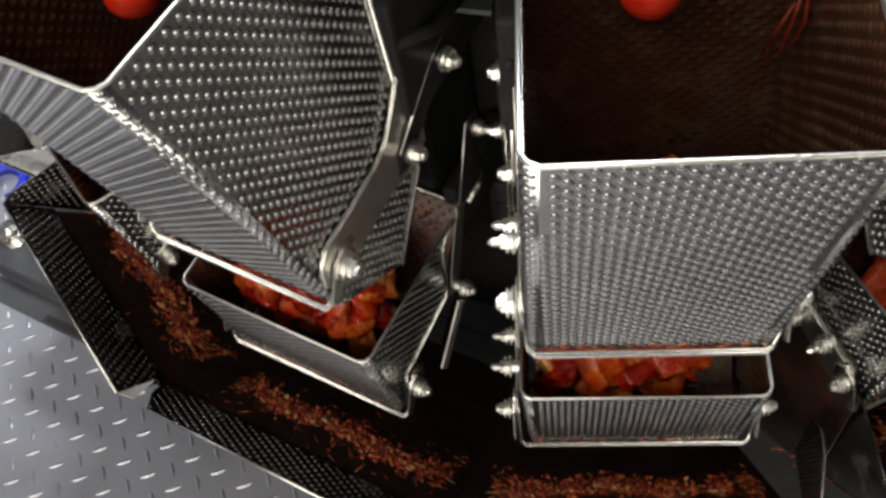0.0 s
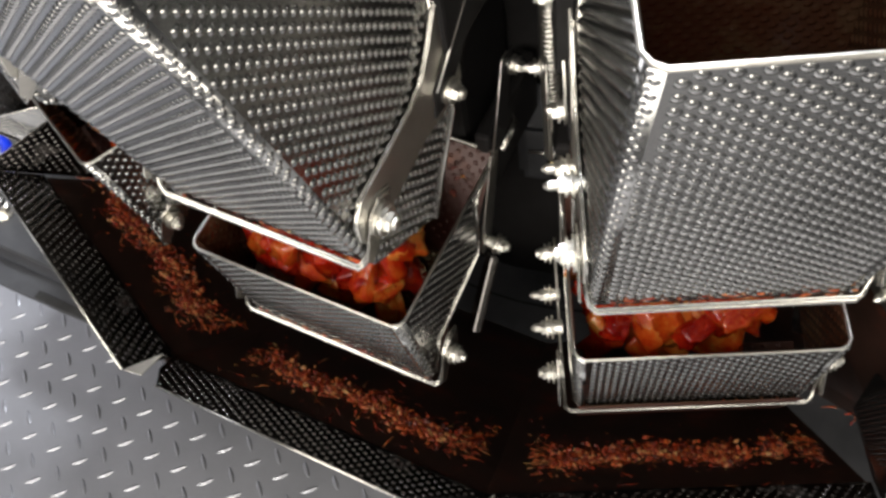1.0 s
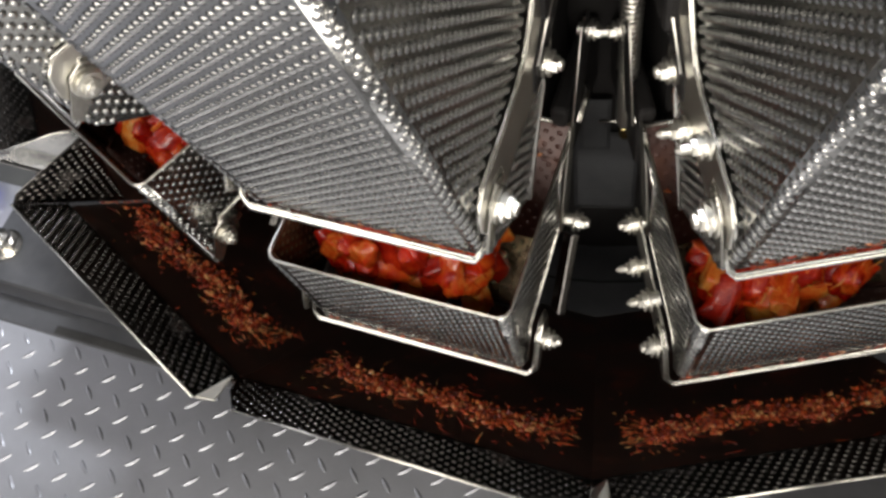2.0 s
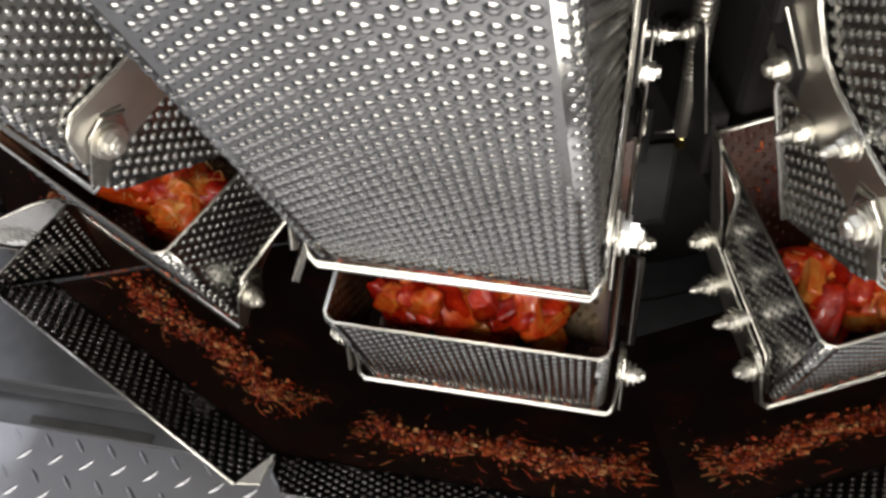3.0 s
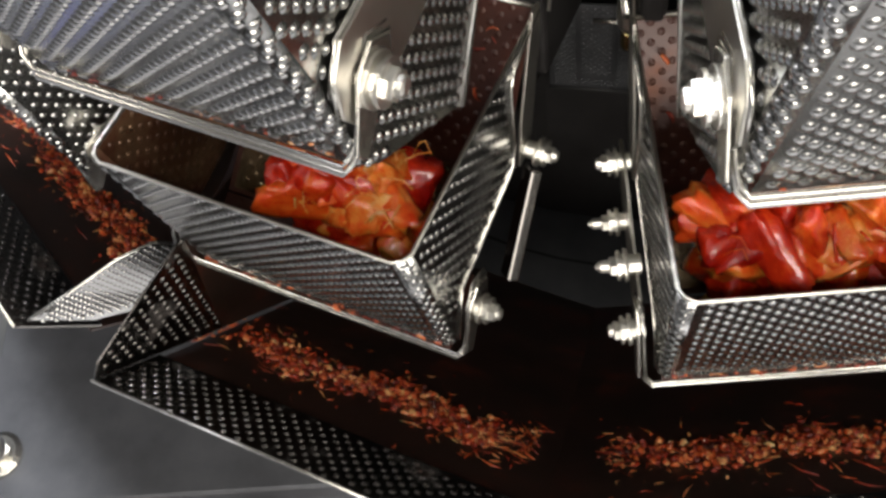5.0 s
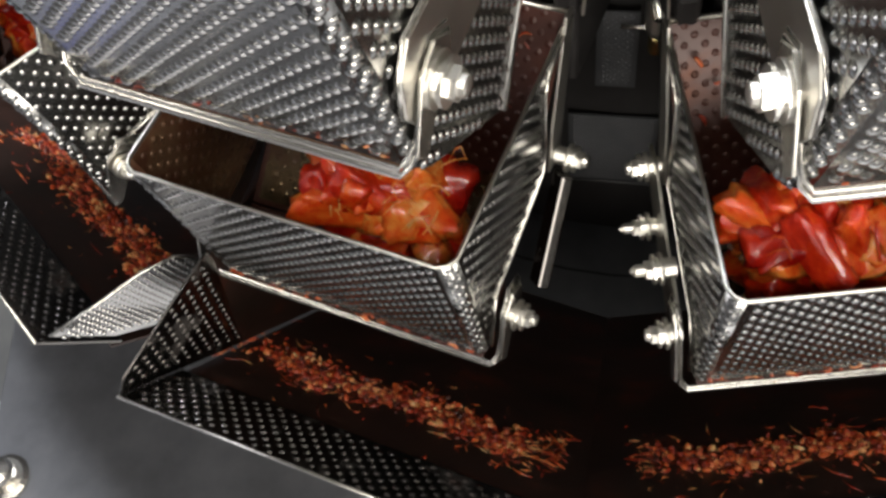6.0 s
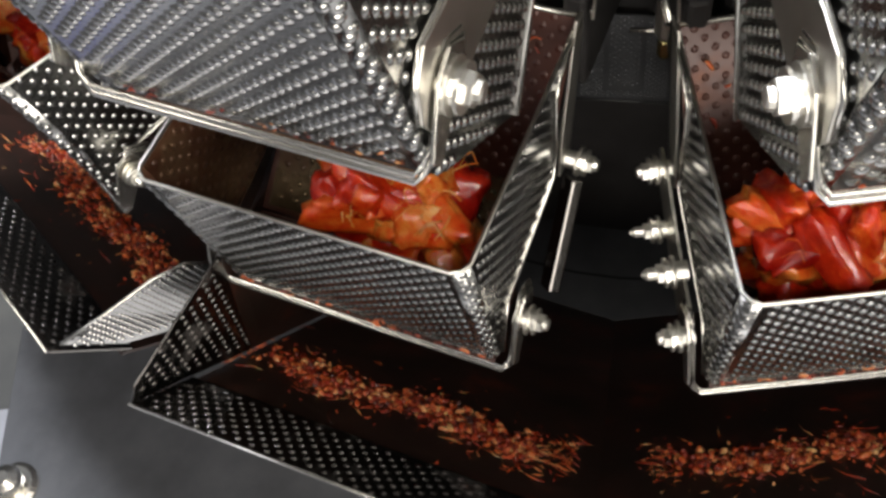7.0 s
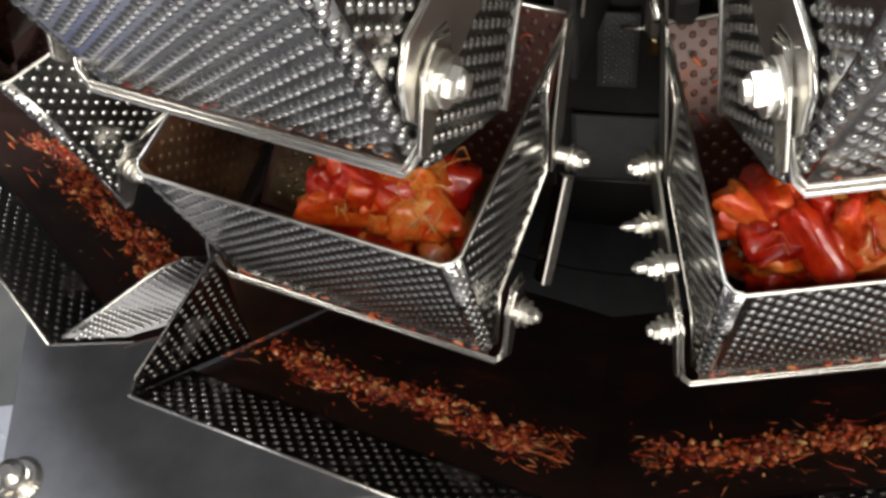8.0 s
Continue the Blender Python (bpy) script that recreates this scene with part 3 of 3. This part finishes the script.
def drive_housing(k):
    th = group_at("drive_housing", head_pose(k), "black drive housing with two hanger arms", "machine part", "drive housings round the drum")
    v, f = box_faces(-0.056, 0.056, -0.425, -0.352, 0.02, 0.33)
    mesh_object("housing", v, f, BLACK, th, bevel=0.006)
    for s in (1, -1):
        v, f = box_faces(s * 0.07 - 0.006, s * 0.07 + 0.006, -0.462, -0.350, 0.245, 0.345)
        mesh_object("upper_arm", v, f, BLACK, th, bevel=0.003)
        v, f = box_faces(s * 0.07 - 0.006, s * 0.07 + 0.006, -0.430, -0.350, 0.075, 0.135)
        mesh_object("lower_arm", v, f, BLACK, th, bevel=0.003)
        lever = [(0.0785 * s, y, z) for y, z in ((-0.393, 0.190), (-0.410, 0.192), (-0.432, 0.126), (-0.416, 0.121))]
        plate("lever", lever if s < 0 else list(reversed(lever)), 0.002, BLACK, th, 0.0005)
        # Thin bright bar laid along the black lever's edge.
        tube("lever_edge", [(0.0795 * s, -0.402, 0.1925), (0.0795 * s, -0.410, 0.1925), (0.0795 * s, -0.432, 0.126)], 0.0008, FIXING, th, 6, "thin bright bar along the lever edge")
        bolt((0.0785 * s, -0.401, 0.181), s, th, 0.8)
    return th


housing = drive_housing(0)
for k in HEADS.values():
    if k:
        copy_thing(housing, head_pose(k))


def spring_rod(k):
    a = head_pose(k + 0.5)
    th = group_at("spring_rod", a, "steel rod with a coil spring and brass end", "rod", "spring rods between the hoppers")
    x, y = 0.015, -0.406
    tube("rod", [(x, y, 0.08), (x, y, 0.28)], 0.0042, FIXING, th)
    turned("sleeve", [(0, 0.0050), (0.001, 0.0062), (0.056, 0.0062), (0.057, 0.0050)], (x, y, 0.084), (0, 0, 1), FIXING, th)
    coil = [(x + 0.0062 * math.cos(i * 0.8), y + 0.0062 * math.sin(i * 0.8), 0.14 + i * 0.00055) for i in range(200)]
    tube("spring", coil, 0.0011, FIXING, th, 5)
    turned("brass_end", [(0, 0.0035), (0.002, 0.0042), (0.012, 0.0042), (0.014, 0.003)], (x, y, 0.067), (0, 0, 1), BRASS, th)
    tube("cross_pin", [(x - 0.018, y, 0.084), (x + 0.012, y, 0.084)], 0.0014, POLISHED, th, 6)
    dimpled("screen_plate", [(-0.018, -0.3600, -0.020), (0.006, -0.3600, -0.020), (0.006, -0.3600, 0.045), (-0.018, -0.3600, 0.045)], SHEET, th, 0.001, False, pitch=0.0045, radius=0.0014, height=0.6, margin=0.002)
    return th


rod = spring_rod(0)
for k in (-3, -2, -1, 1, 2):
    copy_thing(rod, head_pose(k + 0.5))


def drum_flap(k, x0, x1, z0, z1):
    th = group_at("drum_flap", head_pose(k), "grey dimpled steel flap sliding on the drum", "machine part", "flaps on the drum")
    dimpled("sheet", [(x0, -0.3560, z0), (x1, -0.3560, z0), (x1, -0.3560, z1), (x0, -0.3560, z1)], SHEET, th, 0.001, False, pitch=0.0040, radius=0.0013, height=0.8, margin=0.002)
    tube("edge", [(x0, -0.3565, z0), (x1, -0.3565, z0)], 0.0010, RUBBER, th, 6, "dark rounded lower edge")
    return th


flap_west = drum_flap(-0.5, -0.035, 0.023, -0.130, -0.055)
flap_east = drum_flap(0.5, -0.023, 0.029, -0.117, -0.003)


# ---- vegetables ----
def chunk_meshes(count):
    base = bmesh.new()
    bmesh.ops.create_icosphere(base, subdivisions=3, radius=1.0)
    bv = [v.co.copy() for v in base.verts]
    bf = [tuple(v.index for v in f.verts) for f in base.faces]
    base.free()
    made = []
    rnd = random.Random(5)
    for i in range(count):
        sc = Vector((rnd.uniform(0.85, 1.25), rnd.uniform(0.75, 1.0), rnd.uniform(0.7, 1.0)))
        off = Vector((rnd.uniform(-50, 50), rnd.uniform(-50, 50), 0))
        verts = []
        for v in bv:
            q = Vector([math.copysign(abs(a) ** 0.55, a) for a in v])
            q *= 0.0136 * (1 + 0.42 * noise.noise(v * 1.3 + off) + 0.20 * noise.noise(v * 3.5 + off) + 0.08 * noise.noise(v * 9 + off))
            verts.append((q.x * sc.x, q.y * sc.y, q.z * sc.z))
        me = bpy.data.meshes.new("chunk")
        me.from_pydata(verts, [], bf)
        me.materials.append(CHUNK)
        me.polygons.foreach_set("use_smooth", [True] * len(me.polygons))
        made.append(me)
    return made


CHUNKS = chunk_meshes(10)


def chunk_pile(name, k, box, seed, label, floor=0.0):
    """A heap of cut pickled vegetables that fills a box (x0, x1, y0, y1, z0, z1) of the head's space; floor: how it rises inwards."""
    rnd = random.Random(seed)
    th = group_at(name, head_pose(k), label, "vegetables", "portions of vegetables")
    x0, x1, y0, y1, z0, z1 = box
    nx, ny, nz = [max(1, round((b - a) / 0.0225)) for a, b in ((x0, x1), (y0, y1), (z0, z1))]
    for ix in range(nx):
        for iy in range(ny):
            for iz in range(nz):
                y = y0 + (y1 - y0) * (iy + 0.5) / ny + rnd.uniform(-0.003, 0.003)
                at = (x0 + (x1 - x0) * (ix + 0.5) / nx + rnd.uniform(-0.005, 0.005), y, z0 + (z1 - z0) * (iz + 0.5) / nz + (y - y0) * floor + rnd.uniform(-0.005, 0.005))
                ob = new("chunk", rnd.choice(CHUNKS))
                ob.parent = th
                ob.matrix_basis = pose(*at, *[rnd.uniform(-60, 60) for _ in range(3)]) @ Matrix.Diagonal((rnd.uniform(0.75, 1.3), rnd.uniform(0.75, 1.15), rnd.uniform(0.75, 1.1), 1))
    for i in range(int((x1 - x0) * 420)):
        y = rnd.uniform(y0, y1)
        ob = new("chunk", rnd.choice(CHUNKS))
        ob.parent = th
        ob.matrix_basis = pose(rnd.uniform(x0, x1), y, z1 + 0.001 + (y - y0) * floor + rnd.uniform(-0.006, 0.004), *[rnd.uniform(-80, 80) for _ in range(3)]) @ Matrix.Diagonal((rnd.uniform(0.7, 1.25), rnd.uniform(0.4, 0.8), rnd.uniform(0.4, 0.7), 1))
    verts, faces = [], []
    for i in range(45):
        c = Vector((rnd.uniform(x0, x1), rnd.uniform(y0, y1), z1 + rnd.uniform(0.006, 0.011)))
        c.z += (c.y - y0) * floor
        a = rnd.uniform(0, 6.28)
        t1 = Vector((math.cos(a), math.sin(a), rnd.uniform(-0.4, 0.4)))
        t2 = Vector((-math.sin(a), math.cos(a), 0))
        ln, w, b = rnd.uniform(0.003, 0.009), rnd.uniform(0.0003, 0.0008), len(verts)
        for f in (-1, -0.3, 0.3, 1):
            o = c + t1 * (f * ln) + Vector((0, 0, -0.006 * f * f)) + t2 * (0.003 * math.sin(f * 2 + i))
            verts += [o + t2 * w, o + Vector((0, 0, w)), o - t2 * w, o - Vector((0, 0, w))]
        for r in (0, 4, 8):
            for j in range(4):
                faces.append((b + r + j, b + r + (j + 1) % 4, b + r + 4 + (j + 1) % 4, b + r + 4 + j))
    tagged(mesh_object("garnish", verts, faces, CHUNK, th, smooth=True), "thin orange shreds", "", "", "stuff")
    return th


def lump_shape():
    bm = bmesh.new()
    bmesh.ops.create_icosphere(bm, subdivisions=2, radius=1.0)
    shape = [v.co.copy() for v in bm.verts], [tuple(v.index for v in f.verts) for f in bm.faces]
    bm.free()
    return shape


LUMP = lump_shape()


def residue(k, seed):
    """Shreds that stick along the chute where the portions land."""
    rnd = random.Random(seed)
    verts, faces = [], []
    for i in range(2600):
        u = rnd.uniform(-0.108, 0.112)
        core = abs(u) < 0.085
        clump = noise.noise(Vector((u * 55, seed * 3.7, 0))) + 0.6 * noise.noise(Vector((u * 170, seed * 1.3, 5)))
        stray = rnd.random() < 0.06
        spread = rnd.gauss(0.004 if stray else 0.004 * clump, 0.026 if stray else 0.0090 if core else 0.014)
        if not stray and rnd.random() > 0.50 + 0.75 * clump - (0 if core else 0.3) + 0.15 * u / 0.1:
            continue
        dist = 0.111 + spread + 0.005 * math.sin(u * 60 + seed)
        c = Vector((u, -0.6375 + dist * 0.679, -0.009 - dist * 0.734))
        n = Vector((0, -0.734, 0.679))
        c += n * rnd.uniform(0.001, 0.006 if core else 0.002)
        a = rnd.uniform(0, 6.28)
        t1 = Vector((1, 0, 0)) * math.cos(a) + Vector((0, 0.679, -0.734)) * math.sin(a)
        t1 = (t1 + n * rnd.uniform(-0.3, 0.5)).normalized()
        t2 = n.cross(t1).normalized()
        t3 = t1.cross(t2)
        ln = rnd.uniform(0.0010, 0.0045) if rnd.random() < 0.8 else rnd.uniform(0.005, 0.010)
        wd, hh = rnd.uniform(0.0003, 0.0012), rnd.uniform(0.0003, 0.0010)
        bend = t3 * rnd.uniform(-0.002, 0.002)
        b = len(verts)
        for f, m in ((-1, 0.5), (0, 1), (1, 0.4)):
            o = c + t1 * (f * ln) + (bend if f else Vector())
            verts += [o + t2 * (wd * m), o + t3 * (hh * m), o - t2 * (wd * m), o - t3 * (hh * m)]
        for r in (0, 4):
            for j in range(4):
                faces.append((b + r + j, b + r + (j + 1) % 4, b + r + 4 + (j + 1) % 4, b + r + 4 + j))
        faces += [(b + 3, b + 2, b + 1, b), (b + 8, b + 9, b + 10, b + 11)]
    for i in range(1500):
        u = rnd.uniform(-0.09, 0.09)
        if rnd.random() > 0.55 + 0.8 * noise.noise(Vector((u * 55, seed * 3.7, 0))):
            continue
        dist = 0.112 + rnd.gauss(0, 0.0085) + 0.005 * math.sin(u * 60 + seed)
        c = Vector((u, -0.6375 + dist * 0.679, -0.008 - dist * 0.734)) + Vector((0, -0.734, 0.679)) * 0.003
        b, r = len(verts), rnd.uniform(0.0007, 0.0028)
        rot = Euler([rnd.uniform(0, 6.28) for _ in range(3)]).to_matrix()
        stretch = Vector((rnd.uniform(0.8, 1.7), rnd.uniform(0.6, 1.0), rnd.uniform(0.4, 0.8)))
        for v in LUMP[0]:
            q = v * (r * (1 + 0.3 * noise.noise(v * 1.7 + Vector((i, seed, 0)))))
            verts.append(c + rot @ Vector((q.x * stretch.x, q.y * stretch.y, q.z * stretch.z)))
        faces += [tuple(b + j for j in f) for f in LUMP[1]]
    ob = mesh_object("vegetable_shreds", verts, faces, SHRED, smooth=True)
    ob.matrix_world = head_pose(k)
    return tagged(ob, "orange red shreds stuck along the wet chute", "vegetables", "", "stuff")


for name, k in HEADS.items():
    if abs(k) < 3:
        residue(k, 20 + k)

def stuck_bits(k, seed, offset):
    """Shreds and crumbs that cling to the soiled walls and the lip of a head's hoppers."""
    rnd = random.Random(seed)
    verts, faces = [], []

    def strand(c, t1, n, ln, w):
        t2 = n.cross(t1).normalized()
        b = len(verts)
        curl = rnd.uniform(-1, 1) * ln * 0.5
        for f in (-1, -0.35, 0.35, 1):
            o = c + t1 * (f * ln) + t2 * (curl * f * f)
            m = w * (1.15 - 0.5 * abs(f))
            verts.extend([o + t2 * m, o + n * m, o - t2 * m, o - n * m * 0.4])
        for r in (0, 4, 8):
            for j in range(4):
                faces.append((b + r + j, b + r + (j + 1) % 4, b + r + 4 + (j + 1) % 4, b + r + 4 + j))
        faces.append((b + 3, b + 2, b + 1, b))
        faces.append((b + 12, b + 13, b + 14, b + 15))

    for i in range(90):
        q, x = rnd.random(), rnd.choice((-1, 1)) * rnd.uniform(0.015, 0.068)
        c = Vector((x, -0.466 + q * 0.028 - 0.003, 0.056 + q * 0.066))
        n = Vector((0, -0.92, 0.39))
        a = rnd.uniform(0, 6.28)
        t1 = Vector((math.cos(a), 0.39 * math.sin(a), 0.92 * math.sin(a)))
        strand(c, t1, n, rnd.uniform(0.0008, 0.0035), rnd.uniform(0.0003, 0.0012))
    for i in range(45):
        c = Vector((rnd.uniform(-0.072, 0.072), -0.5558 + rnd.uniform(-0.001, 0.0015), 0.0035 + rnd.uniform(-0.003, 0.004)))
        strand(c, Vector((1, rnd.uniform(-0.4, 0.4), 0)).normalized(), Vector((0, -0.4, 0.9)), rnd.uniform(0.0006, 0.0030), rnd.uniform(0.0002, 0.0009))
    for i in range(60):
        c = Vector((rnd.uniform(-0.060, 0.062), -0.5690 + rnd.uniform(-0.0015, 0.0008), 0.1905 + abs(rnd.gauss(0, 0.003))))
        strand(c, Vector((1, 0, rnd.uniform(-0.3, 0.3))).normalized(), Vector((0, -1, 0)), rnd.uniform(0.0005, 0.0026), rnd.uniform(0.0002, 0.0008))
    ob = mesh_object("vegetable_crumbs", verts, faces, SHRED, smooth=True)
    ob.matrix_world = head_pose(k, *offset)
    return tagged(ob, "small orange crumbs stuck to the hopper walls", "vegetables", "", "stuff")


WEIGH_BOX = {"A": (-0.058, 0.048), "B": (-0.060, 0.040), "C": (-0.012, 0.052), "D": (-0.05, 0.012), "E": (-0.05, 0.05)}
FEED_BOX = {"A": (-0.054, 0.048), "B": (-0.050, 0.044), "C": (-0.012, 0.046)}
weigh, feed, heap, load = {}, {}, {}, {}
OFFSETS = {"A": ((0.0008, 0.0032, 0.0), (-0.0004, 0.0021, -0.0024)), "B": ((0.0029, -0.002, -0.0007), (0.0055, -0.0026, 0.0013)), "C": ((-0.0009, -0.0008, 0.0008), (-0.0059, 0.0004, 0.0012))}
for name, k in HEADS.items():
    if abs(k) == 3:
        continue
    fo, wo = OFFSETS.get(name, ((0, 0, 0), (0, 0, 0)))
    if name == "B":
        feed[name], weigh[name] = feed_hopper(k, fo), weigh_hopper(k, wo)
    else:
        f, w = copy_thing(feed["B"][0], head_pose(k, *fo)), copy_thing(weigh["B"][0], head_pose(k, *wo))
        feed[name] = f, [c for c in f.children if c.name.startswith("gate")][0]
        weigh[name] = w, [c for c in w.children if c.name.startswith("gate")][0]
    heap[name] = chunk_pile("vegetable_portion", k, (*WEIGH_BOX[name], -0.540, -0.489, 0.034, 0.056 if name in "DE" else 0.086), 3 + k, "wet orange red cut vegetables lying in a weigh hopper", 0.28)
    stuck_bits(k, 60 + k, wo)
    if name in "ABC":
        load[name] = chunk_pile("vegetable_portion", k, (*FEED_BOX[name], -0.540, -0.500, 0.206, 0.252 if name == "B" else 0.264), 30 + k, "wet orange red cut vegetables in a feed hopper", 0.0)


stray_portion = chunk_pile("vegetable_portion", -0.5, (-0.012, 0.012, -0.392, -0.372, 0.0, 0.05), 77, "wet red cut vegetables falling past the drum")


def fruit(k, at, r):
    bm = bmesh.new()
    bmesh.ops.create_uvsphere(bm, u_segments=28, v_segments=16, radius=r)
    for v in bm.verts:
        v.co.z *= 0.85
        v.co *= 1 + 0.03 * noise.noise(v.co * 40)
    th = group_at("tomato", head_pose(k) @ pose(*at), "shiny red tomato in a feed hopper", "tomato")
    part("flesh", bm, TOMATO, th, smooth=True)
    turned("stem", [(0, 0.004), (0.004, 0.002), (0.010, 0.0018)], (0, 0, r * 0.80), (0.1, 0, 1), BRASS, th, 6)
    return th


fruit(1, (-0.0042, -0.4922, 0.390), 0.0145)
fruit(0, (-0.0177, -0.5340, 0.390), 0.0140)


def strands():
    th = group_at("vegetable_strands", head_pose(1), "orange vegetable strands hanging in a feed hopper", "vegetables")
    for pts in ([(0.062, -0.500, 0.395), (0.0635, -0.502, 0.376), (0.0625, -0.500, 0.361), (0.055, -0.498, 0.352)], [(0.060, -0.499, 0.386), (0.0585, -0.500, 0.372), (0.056, -0.501, 0.354)], [(0.058, -0.499, 0.384), (0.053, -0.500, 0.368), (0.049, -0.500, 0.352)]):
        tube("strand", pts, 0.0008, SHRED, th, 6)


strands()


# ---- small things on the cover ----
def step_bar():
    th = group_at("step_bar", pose(0, 0, 0), "grey steel step bar with a dark slot along the cover", "machine part")
    z = -0.322
    plate("bar", [(-0.614, -0.5480, z), (1.6, -0.5480, z), (1.6, -0.5170, z), (-0.614, -0.5170, z)], 0.006, SHEET, th, 0.0015)
    # Slot's dark inside painted as a near-black strip laid on the bar.
    plate("slot", [(-0.503, -0.5460, z + 0.0012), (-0.366, -0.5460, z + 0.0012), (-0.366, -0.5360, z + 0.0012), (-0.503, -0.5360, z + 0.0012)], 0.002, RUBBER, th, 0.0005, "near-black strip painted as the dark inside of a slot")


step_bar()


def latch():
    th = group_at("latch", pose(-0.594, -0.470, -0.290, 0, 0, 20), "chrome toggle latch screwed to the cover sheet", "latch")
    turned("base_ring", [(0, 0.020), (0.003, 0.020), (0.006, 0.016), (0.006, 0.006)], (0, 0, 0), (0, 0, 1), POLISHED, th, 24)
    turned("knob", [(0.004, 0.010), (0.016, 0.013), (0.022, 0.012), (0.026, 0.006)], (0, 0, 0), (0, 0, 1), POLISHED, th, 20)
    v, f = box_faces(-0.045, 0.004, -0.009, 0.009, 0.008, 0.014)
    mesh_object("lever", v, f, POLISHED, th, bevel=0.002)


latch()


def blue_hose():
    th = group_at("hose", pose(-0.885, -0.335, -0.518), "blue plastic hose lying on the tread deck", "hose")
    pts = [(0.036 * math.cos(a), 0.036 * math.sin(a), 0.009) for a in [math.pi * i / 14 for i in range(-3, 18)]]
    tube("pipe", pts, 0.009, BLUE, th, 12)


blue_hose()


# ---- what moves ----
def swing(gate, at, opens, angle):
    """Key a door: shut, and open for a moment at each (start, full, hold, shut) in opens."""
    rows = [(0.0, pose(*at))]
    for a, b, c, e in opens:
        rows += [(a, pose(*at)), ((a + b) / 2, pose(*at, angle * 0.5)), (b, pose(*at, angle)), (c, pose(*at, angle)), ((c + e) / 2, pose(*at, angle * 0.5)), (e, pose(*at))]
    rows.append((8.0, pose(*at)))
    walk(gate, rows)


def motions():
    low, high = (0, -0.5409, 0.0331), (0, -0.5554, 0.2235)
    swing(weigh["B"][1], low, [(0.9, 1.0, 1.1, 1.2)], -108)
    swing(weigh["C"][1], low, [(2.0, 2.1, 2.2, 2.35)], -108)
    swing(weigh["A"][1], low, [(4.0, 4.15, 4.3, 4.4)], -108)
    swing(weigh["D"][1], low, [(7.1, 7.2, 7.3, 7.4)], -108)
    swing(feed["B"][1], high, [(1.4, 1.5, 1.6, 1.7)], -5)
    swing(feed["C"][1], high, [(2.55, 2.65, 2.75, 2.85)], -5)
    swing(feed["A"][1], high, [(4.5, 4.6, 4.7, 4.8)], -5)
    lift = lambda k, z: head_pose(k, 0, 0, z)
    walk(flap_east, [(0.0, lift(0.5, 0.1)), (1.6, lift(0.5, 0.1)), (1.85, lift(0.5, 0)), (8.0, lift(0.5, 0))])
    walk(flap_west, [(t, lift(-0.5, z)) for t, z in ((0.0, 0.095), (4.6, 0.095), (4.75, 0.02), (4.9, 0.095), (5.6, 0.095), (6.0, 0), (6.9, 0), (7.0, 0.095), (7.3, 0.095), (7.4, 0), (8.0, 0))])
    walk(stray_portion, [(t, head_pose(-0.5, 0, y, z)) for t, y, z in ((0.0, 0.12, 0.655), (7.1, 0.12, 0.655), (7.25, 0, 0.60), (7.4, 0, 0.36), (7.5, 0, 0.08), (7.6, 0, -0.06), (7.7, 0.01, -0.22), (7.85, 0.12, -0.42), (8.0, 0.2, -0.7))])
    for name, t0, t1 in (("B", 1.0, 1.5), ("C", 2.1, 2.6), ("A", 4.12, 4.6), ("D", 7.2, 0)):
        k = HEADS[name]
        at = lambda y, z: head_pose(k, 0, y, z)
        walk(heap[name], [(0.0, at(0, 0)), (t0, at(0, 0)), (t0 + 0.1, at(0.01, -0.05)), (t0 + 0.2, at(0.06, -0.17)), (t0 + 0.4, at(0.22, -0.36)), (t0 + 0.6, at(0.32, -0.75)), (8.0, at(0.32, -0.75))])
        if name in load:
            walk(load[name], [(0.0, at(0, 0)), (t1, at(0, 0)), (t1 + 0.1, at(0.004, -0.085)), (t1 + 0.2, at(-0.002, -0.172)), (8.0, at(-0.002, -0.172))])


motions()
